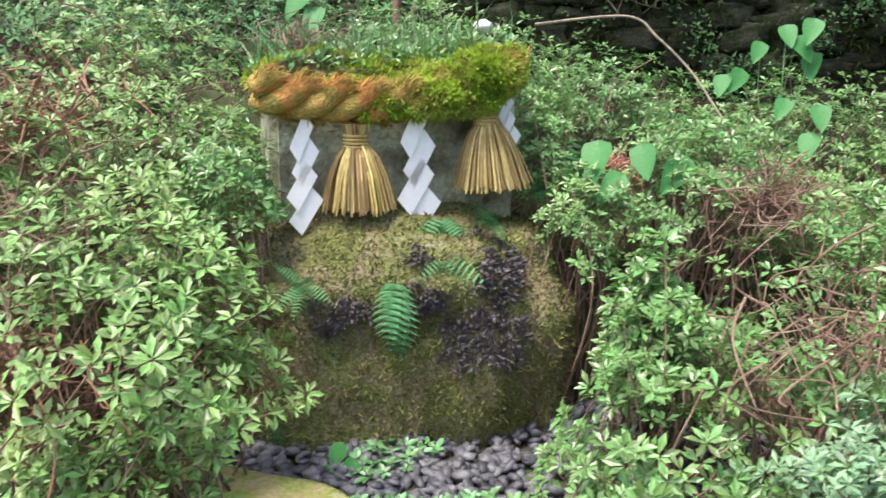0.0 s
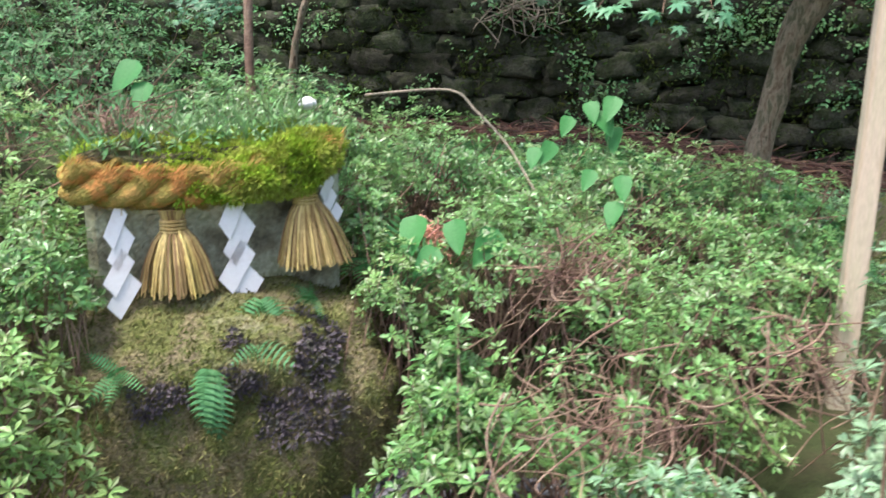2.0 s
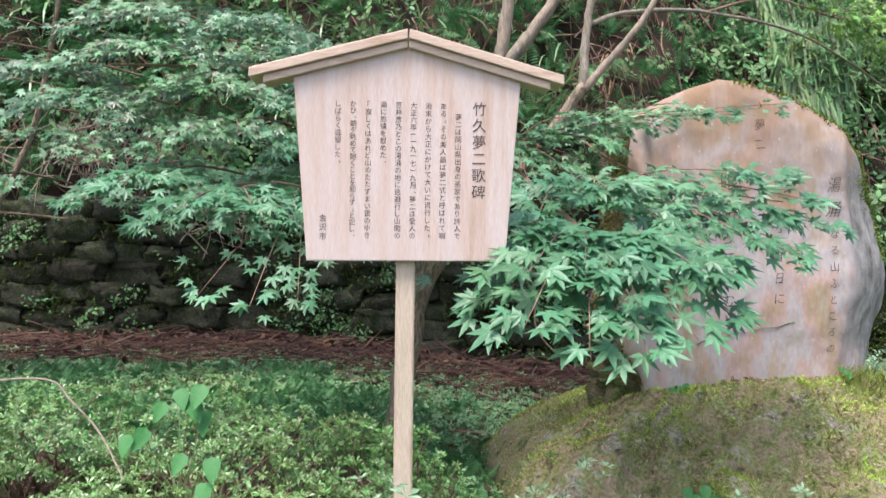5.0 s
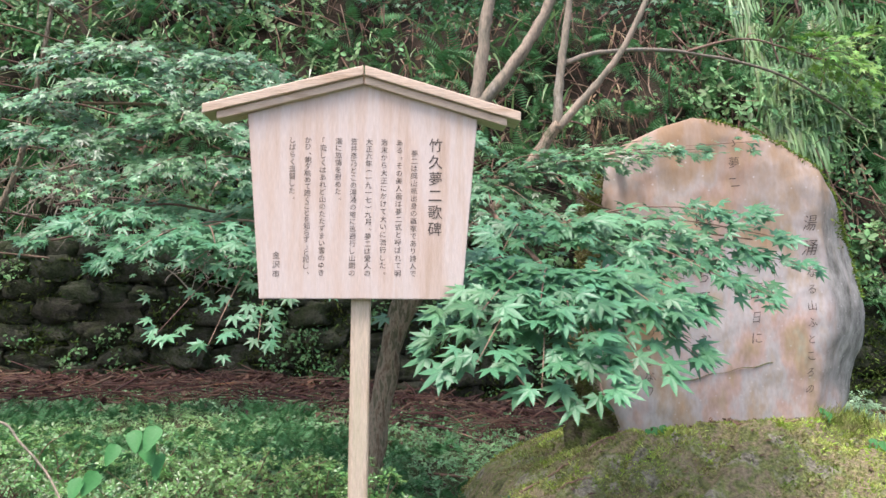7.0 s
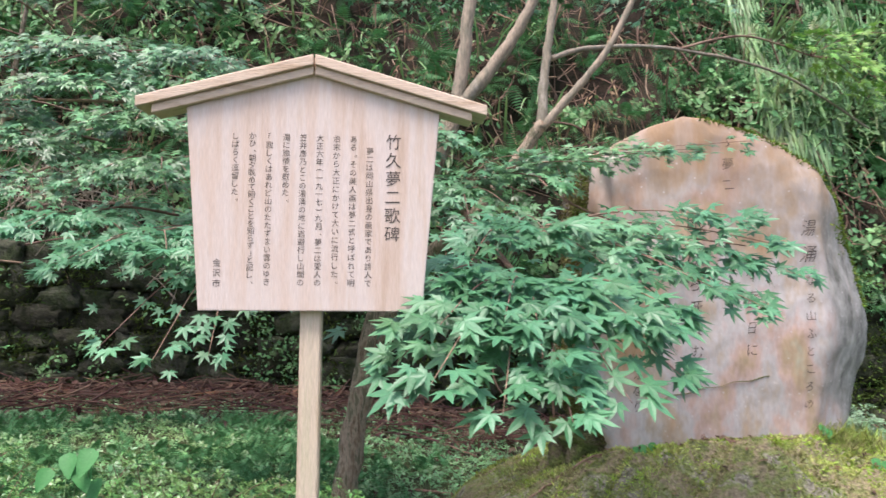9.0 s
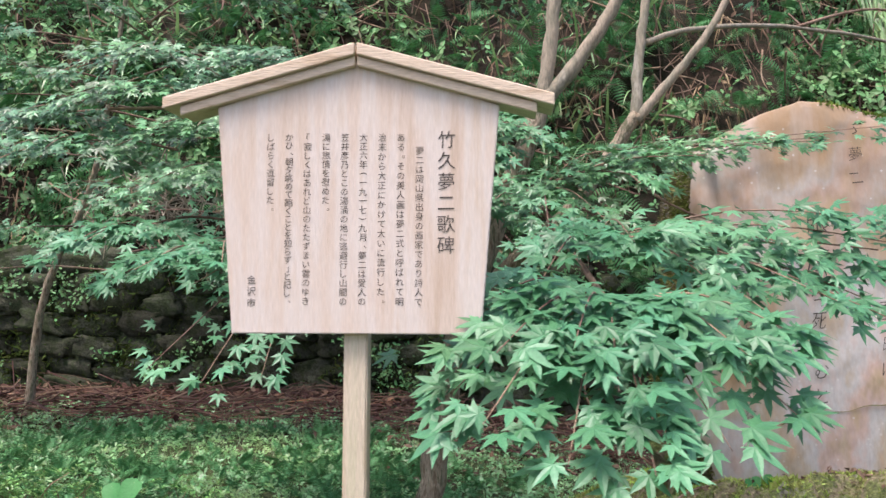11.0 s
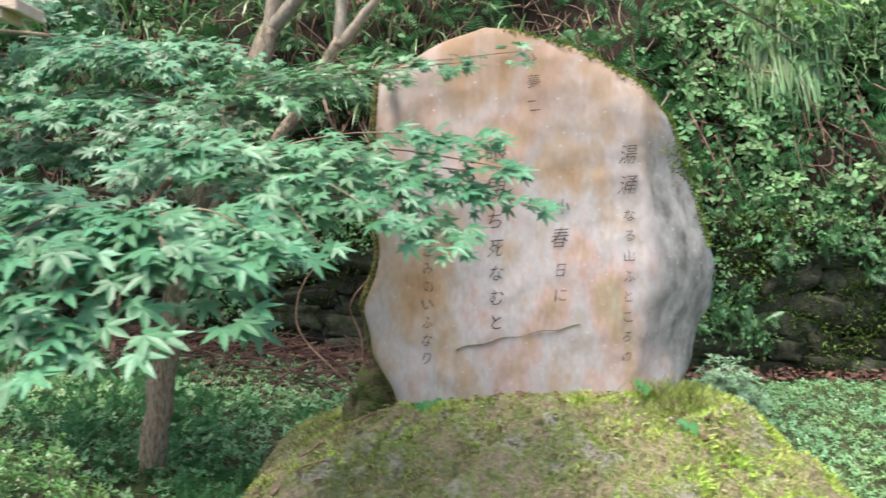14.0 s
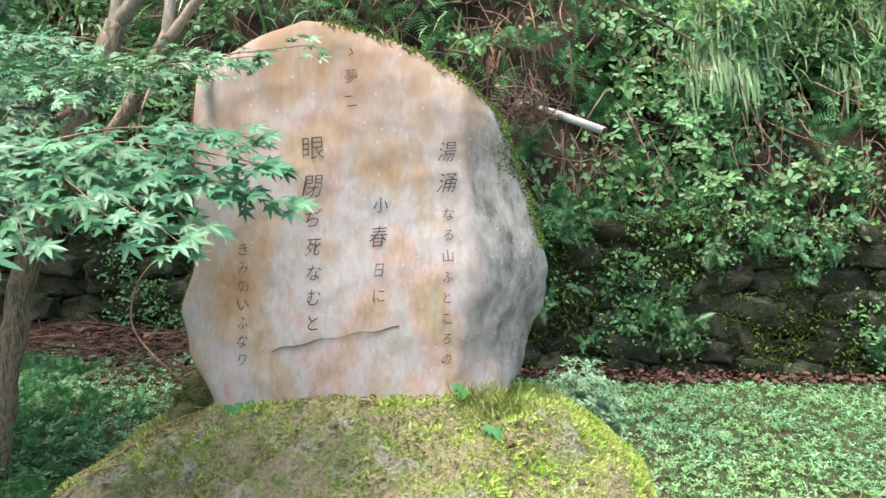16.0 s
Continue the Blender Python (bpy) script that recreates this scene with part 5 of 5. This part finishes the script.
for cx, cy, r, k in ((3.45, 4.60, 0.16, 90), (4.02, 4.35, 0.12, 60), (3.1, 4.58, 0.2, 40), (3.3, 4.3, 0.8, 60), (2.5, 4.3, 0.4, 40)):
    x, y = rg.normal(cx, r, k), np.minimum(rg.normal(cy, r * 0.5, k), 4.66)
    p = np.stack([x, y, mound_z(x, y) + 0.014], 1)
    heap.add(LANCE, p, rand_dirs(k, 0.2), np.array([0, -0.2, 1.0]) + 0.4 * rand_dirs(k), rg.uniform(0.025, 0.07, k))
part("leaves", heap.mesh("leaves", M_DRY), debris, kind="stuff")
foot = thing("grass_clump", (3.95, 4.58, 0.85), "yellowish grass and moss at the standing stone's foot", "grass")
heap = Heap()
k = 420
x, y = rg.normal(4.0, 0.10, k), rg.normal(4.60, 0.05, k)
p = np.stack([x, y, mound_z(x, y)], 1)
heap.add(BLADE, p, np.array([0.1, -0.2, 1.0]) + 0.7 * rand_dirs(k), rand_dirs(k), rg.uniform(0.05, 0.16, k))
part("grass", heap.mesh("grass", M_OLIVE), foot, kind="stuff")
root = thing("surface_root", (2.5, 4.3, 0.6), "thin bare root creeping over the moss", "root")
for a in ([(1.95, 4.5), (2.25, 4.55), (2.5, 4.6), (2.75, 4.62)], [(2.1, 4.2), (2.2, 4.3), (2.35, 4.28)], [(3.3, 4.55), (3.55, 4.57), (3.75, 4.6)]):
    heap = Heap()
    limb(heap, [(*on_boulder(x, y)[:2], on_boulder(x, y)[2] + 0.012) for x, y in a], 0.009, 0.004, 6, 0.02)
    part("root", heap.mesh("root", M_TWIG, True), root)

stems = thing("bare_stem", (2.43, 5.1, 0.7), "thin bare brown stems arching beside the standing stone", "stems")
for a in ([(2.43, 5.1, 0.72), (2.07, 5.1, 1.05), (2.03, 5.1, 1.28), (2.135, 5.1, 1.47), (2.26, 5.1, 1.51)], [(2.42, 5.12, 0.72), (2.39, 5.1, 1.06), (2.328, 5.1, 1.25), (2.455, 5.1, 1.43)]):
    heap = Heap()
    limb(heap, a, 0.007, 0.004, 6)
    part("stem", heap.mesh("stem", M_TWIG, True), stems)
for a in ([(1.62, 8.6, 0.16), (1.9, 8.2, 0.12), (2.2, 7.7, 0.10)], [(1.45, 6.4, 0.12), (1.75, 6.25, 0.14), (1.95, 6.3, 0.10)], [(-0.6, 6.2, 0.28), (-0.2, 6.1, 0.3), (0.15, 6.25, 0.24)]):
    heap = Heap()
    limb(heap, a, 0.016, 0.008, 7, 0.01)
    ob = part("fallen_branch", heap.mesh("fallen_branch", M_TWIG, True))
    tagged(ob, "brown fallen branch lying in the ground cover", "branch")

# ---- lawn and litter ----
def scattered(k, x0, x1, y0, y1):
    x, y = rg.uniform(x0, x1, k), rg.uniform(y0, y1, k)
    return np.stack([x, y, ground_z(x, y)], 1)


def outside_boulder(p):
    return p[(mound_z(p[:, 0], p[:, 1]) < 0.02) | (p[:, 0] < 1.6) | (p[:, 0] > 5) | (p[:, 1] > 6)]


lawn = thing("ground_cover", (4, 7, 0), "low green ground cover of small round leaves and grass", "grass", kind="stuff")
heap = Heap()
p = outside_boulder(scattered(26000, -4, 13, 4.2, 9.7))
p[:, 2] += rg.uniform(0.0, 0.05, len(p))
rosettes(heap, p, np.array([0, -0.2, 1.0]) + 0.5 * rand_dirs(len(p)), rg.uniform(0.02, 0.05, len(p)), 4, OVAL, 0.25)
part("leaves", heap.mesh("leaves", M_GROUND), lawn, kind="stuff")
heap = Heap()
p = outside_boulder(scattered(16000, -4, 12, 3.4, 9.4))
heap.add(BLADE, p, np.array([0, 0, 1.0]) + 0.7 * rand_dirs(len(p)), rand_dirs(len(p)), rg.uniform(0.05, 0.13, len(p)))
part("grass", heap.mesh("grass", M_REED), lawn, kind="stuff")
weed_patch = thing("weed_patch", (0, 5.5, 0.3), "knee-high dark green weeds and small ferns behind the board", "weeds", kind="stuff")
heap = Heap()
p = scattered(1500, -2.5, 2.0, 4.3, 8.0)
p = p[bumps(p[:, 0], p[:, 1], 1.9) > rg.uniform(-0.6, 0.4, len(p))]
for q in range(4):
    heap.add(FROND, p, np.array([0, -0.15, 0.5]) + rand_dirs(len(p)), np.array([0, -0.2, 1.0]), rg.uniform(0.08, 0.2, len(p)))
part("fronds", heap.mesh("fronds", M_FERN), weed_patch, kind="stuff")
litter = thing("leaf_litter", (0, 9.7, 0.3), "brown fallen leaves and twigs along the wall's foot", "leaf litter", kind="stuff")
heap = Heap()
k = 12000
x = np.concatenate([rg.uniform(-7, 3.0, 9000), rg.uniform(3.0, 13, 3000)])
y = np.where(x < 3.0, 10.25 - 2.6 * rg.random(k) ** 1.3, rg.uniform(9.6, 10.3, k)) 
p = np.stack([x, y, ground_z(x, y) + rg.uniform(0.01, 0.10, k) * ease(8.2, 9.8, y) + 0.01], 1)
heap.add(OVAL, p, rand_dirs(k, 0.3), np.array([0, 0, 1.0]) + 0.6 * rand_dirs(k), rg.uniform(0.05, 0.12, k))
p = scattered(500, 0.5, 5, 4.5, 9)
p[:, 2] += 0.035
heap.add(OVAL, p, rand_dirs(500, 0.3), np.array([0, 0, 1.0]) + 0.4 * rand_dirs(500), rg.uniform(0.04, 0.08, 500))
part("leaves", heap.mesh("leaves", M_DRY), litter, kind="stuff")
heap = Heap()
for q in range(1100):
    c = np.array([rg.uniform(-6, 3.5), 10.15 - 2.0 * rg.random() ** 1.4, 0])
    c[2] = float(ground_z(c[0], c[1])) + rg.uniform(0.03, 0.12)
    d = rand_dirs(1, 0.12)[0] * rg.uniform(0.2, 0.6)
    limb(heap, [c - d, c + rg.normal(0, 0.05, 3), c + d], rg.uniform(0.006, 0.014), 0.003, 4, 0.003)
part("sticks", heap.mesh("sticks", M_DRY), litter, kind="stuff")

# ---- plants of the slope ----
slope = thing("slope_plants", (3, 11, 2), "dense mixed leaves and ferns covering the slope above the wall", "undergrowth", kind="stuff")
heap = Heap()
c = on_bank(7500, -11, 16, -0.1, 5.6)
lump = bumps(c[:, 0], c[:, 2], 1.7) + 0.6 * bumps(c[:, 0] + 4, c[:, 2], 3.9)
c = c[lump > rg.uniform(-0.25, 0.65, len(c)) - 0.45 * ease(4, 7, c[:, 0])]
hollow = (c[:, 0] > 0.6) & (c[:, 0] < 5.6) & (c[:, 2] > 2.5)
c = c[~hollow | (rg.random(len(c)) < 0.22)]
c += OUT * rg.uniform(0.05, 0.4, len(c))[:, None]
for q in range(9):
    p = c + rg.normal(0, 0.11, c.shape)
    heap.add(OVAL, p, rand_dirs(len(p)) + np.array([0, -0.5, -0.3]), OUT + 0.5 * rand_dirs(len(p)), rg.uniform(0.06, 0.14, len(p)))
part("leaves", heap.mesh("leaves", M_HILL), slope, kind="stuff")
heap = Heap()
c = np.concatenate([on_bank(2300, 3.5, 15, 0.25, 3.0), on_bank(900, -9, 2, 0.3, 4.5)]) + OUT * 0.45
c = c[bumps(c[:, 0] + 1, c[:, 2], 2.1) + 0.7 * bumps(c[:, 0] + 4, c[:, 2], 5.3) > rg.uniform(-0.3, 0.7, len(c))]
hollow = (c[:, 0] > 0.6) & (c[:, 0] < 5.6) & (c[:, 2] > 2.5)
c = c[~hollow | (rg.random(len(c)) < 0.12)]
c = np.repeat(c, 2, axis=0) + rg.normal(0, 0.10, (2 * len(c), 3))
rosettes(heap, c, OUT + 0.7 * rand_dirs(len(c)), rg.uniform(0.06, 0.15, len(c)), 5, OVAL, 0.15)
part("broad_leaves", heap.mesh("broad_leaves", M_BROAD), slope, kind="stuff")
heap = Heap()
c = on_bank(900, -11, 16, -0.1, 5.4) + OUT * 0.25
for q in range(5):
    heap.add(FROND, c + rg.normal(0, 0.03, c.shape), rand_dirs(len(c)) + np.array([0, -0.9, 0.1]), OUT + 0.3 * rand_dirs(len(c)), rg.uniform(0.25, 0.5, len(c)))
part("ferns", heap.mesh("ferns", M_FERN), slope, kind="stuff")
heap = Heap()
c = np.concatenate([on_bank(1500, 6.8, 15, 2.2, 4.2), on_bank(500, -8, 4, 1.5, 4.0)]) + OUT * 0.15
heap.add(BLADE, c, np.array([0, -0.75, 0.15]) + 0.45 * rand_dirs(len(c)), np.array([0, -0.3, 1.0]), rg.uniform(0.5, 1.0, len(c)))
c = on_bank(9000, 6.6, 15, 1.9, 4.6) + OUT * 0.45
c = c[bumps(c[:, 0], c[:, 2] * 0.4, 2.4) > rg.uniform(-0.6, 0.3, len(c))]
heap.add(BLADE, c, np.array([0, -0.25, -1.0]) + 0.22 * rand_dirs(len(c)), np.array([0, -1.0, 0.2]) + 0.3 * rand_dirs(len(c)), rg.uniform(0.4, 0.9, len(c)))
part("sedge", heap.mesh("sedge", M_REED), slope, "hanging sedge blades", "stuff")
heap = Heap()
for q in range(1500):
    c = on_bank(1, -8, 14, 0.3, 5.2)[0] + OUT * rg.uniform(0.05, 0.4)
    d = (rand_dirs(1)[0] + np.array([0.3, -0.1, -0.5])) * rg.uniform(0.15, 0.6)
    limb(heap, [c - d, c + rg.normal(0, 0.08, 3), c + d + rg.normal(0, 0.06, 3)], rg.uniform(0.004, 0.020), 0.004, 4, 0.004)
part("roots", heap.mesh("roots", M_TWIG), slope, "bare roots and creepers", "stuff")
heap = Heap()
c = on_bank(5000, -10, 15, 0.0, 5.4) + OUT * 0.2
c = c[bumps(c[:, 0] + 7, c[:, 2], 1.9) > rg.uniform(-0.2, 0.6, len(c))]
heap.add(BLADE, c, np.array([0, -0.3, -1.0]) + 0.5 * rand_dirs(len(c)), OUT + 0.4 * rand_dirs(len(c)), rg.uniform(0.2, 0.6, len(c)))
heap.add(OVAL, c[::2] + rg.normal(0, 0.1, c[::2].shape), rand_dirs(len(c[::2])), OUT + 0.6 * rand_dirs(len(c[::2])), rg.uniform(0.06, 0.13, len(c[::2])))
part("withered_leaves", heap.mesh("withered_leaves", M_WITHER), slope, "withered brown grass and leaves", "stuff")

pipe = thing("water_pipe", (4.9, 10.35, 3.0), "pale drain pipe sticking out of the slope", "pipe")
heap = Heap().tube([(4.45, 10.85, 3.28), (4.9, 10.35, 3.07), (5.385, 9.9, 2.82)], 0.048, 0.048, 16)
part("tube", heap.mesh("tube", M_STEEL, True), pipe)
# black disc on the closed end: the shade inside, put in as colour
heap = Heap().tube([(5.380, 9.904, 2.823), (5.388, 9.897, 2.819)], 0.038, 0.038, 16)
part("mouth", heap.mesh("mouth", M_INK), pipe, "dark pipe mouth")

# ---- small repeated pieces: pebbles and wall stones ----
# pieces nearest the path are parts, the rest is one bed of gravel
bed = thing("pebble_bed", (-0.8, 2.0, -0.36), "bed of grey slate pebbles at the foot of the boulder", "pebbles")
shapes = [stone_mesh("pebble", (0.032, 0.021, 0.011), 20 + q, M_PEBBLE, 1, 0.42, 1.1, 0.8) for q in range(8)]
rest_v, rest_f = [], []
count = 0
for q in range(3200):
    x, y = rg.uniform(-1.75, 0.25), rg.uniform(1.55, 2.75)
    z = float(ground_z(x, y)) + rg.uniform(0.0, 0.035)
    m = Matrix.Translation((x, y, z)) @ Euler((rg.normal(0, 0.35), rg.normal(0, 0.35), rg.uniform(0, 6.28))).to_matrix().to_4x4() @ Matrix.Scale(rg.uniform(0.65, 1.3), 4)
    me = shapes[q % 8]
    if -1.35 < x < -0.25 and 1.85 < y < 2.4 and count < 300:
        ob = new("pebble", me)
        ob.parent = bed
        ob.matrix_parent_inverse = Matrix.Translation(bed.location).inverted()
        ob.matrix_basis = m
        count += 1
    else:
        base = len(rest_v)
        rest_v += [tuple(m @ v.co) for v in me.vertices]
        rest_f += [tuple(base + a for a in p.vertices) for p in me.polygons]
part("gravel", mesh_of("gravel", rest_v, rest_f, M_PEBBLES, True), bed, kind="stuff")

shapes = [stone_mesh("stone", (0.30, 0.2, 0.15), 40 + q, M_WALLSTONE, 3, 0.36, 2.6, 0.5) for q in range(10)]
z0 = 0.0
for row in range(7):
    x = -9.5 + (row % 2) * 0.27 + rg.uniform(-0.15, 0.15)
    while x < 13.5:
        wide = rg.uniform(0.6, 1.45)
        z = float(ground_z(x, 9.9)) * 0.9 + 0.10 + row * 0.262
        x += 0.29 * wide
        if row * 0.262 + 0.15 < wall_top(x):
            ob = new("stone", shapes[int(rg.integers(10))])
            ob.parent = backing
            ob.matrix_basis = pose(x, WALL_Y + rg.uniform(-0.06, 0.04), z + rg.normal(0, 0.03), rg.normal(0, 6), rg.normal(0, 6), rg.choice([0, 180]) + rg.normal(0, 9)) @ Matrix.Diagonal((wide * 1.08, 1, rg.uniform(0.95, 1.15), 1))
        x += 0.29 * wide
wall_plants = thing("wall_plants", (3, 10, 1), "small ferns and creepers rooted in the wall's joints", "undergrowth", kind="stuff")
heap = Heap()
k = 8000
x, z = rg.uniform(-9, 13, k), rg.uniform(0.15, 1.9, k)
keep = (bumps(x, z, 2.2) + 0.7 * bumps(x + 2, z, 5.3) + ease(4.0, 6, x) * 0.1 - 0.2 + 0.5 * ease(1.3, 1.9, z)) > rg.uniform(-0.1, 0.8, k)
c = np.stack([x, WALL_Y - rg.uniform(0.16, 0.36, k), z], 1)[keep]
for q in range(5):
    heap.add(OVAL, c + rg.normal(0, 0.06, c.shape), rand_dirs(len(c)) + np.array([0, -0.6, -0.2]), OUT + 0.5 * rand_dirs(len(c)), rg.uniform(0.03, 0.075, len(c)))
part("leaves", heap.mesh("leaves", M_HILL), wall_plants, kind="stuff")
heap = Heap()
c = c[(c[:, 0] > 4) & (rg.random(len(c)) < 0.22)]
for q in range(5):
    heap.add(FROND, c, rand_dirs(len(c)) + np.array([0, -0.8, 0.1]), OUT + 0.3 * rand_dirs(len(c)), rg.uniform(0.1, 0.24, len(c)))
part("small_ferns", heap.mesh("small_ferns", M_CEDAR), wall_plants, kind="stuff")
# moss tufts on the wall, their colour darkened for the shade of the trees
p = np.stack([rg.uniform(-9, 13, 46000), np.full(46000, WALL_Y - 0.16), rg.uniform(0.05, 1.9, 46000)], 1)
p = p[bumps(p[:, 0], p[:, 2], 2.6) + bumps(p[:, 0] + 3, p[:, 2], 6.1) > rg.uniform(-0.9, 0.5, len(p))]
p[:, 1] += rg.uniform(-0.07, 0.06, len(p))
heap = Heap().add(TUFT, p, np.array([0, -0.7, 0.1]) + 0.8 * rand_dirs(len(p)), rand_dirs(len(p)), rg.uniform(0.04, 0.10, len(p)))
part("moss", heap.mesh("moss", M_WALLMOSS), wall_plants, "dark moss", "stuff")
# lighter, greener copy over the right part, which stands in more light
q = p[(p[:, 0] > 4.2)] + np.array([0, -0.02, 0])
heap = Heap().add(TUFT, q, np.array([0, -0.7, 0.1]) + 0.8 * rand_dirs(len(q)), rand_dirs(len(q)), rg.uniform(0.03, 0.08, len(q)))
part("green_moss", heap.mesh("green_moss", M_WALLMOSS_LIT), wall_plants, "olive moss", "stuff")
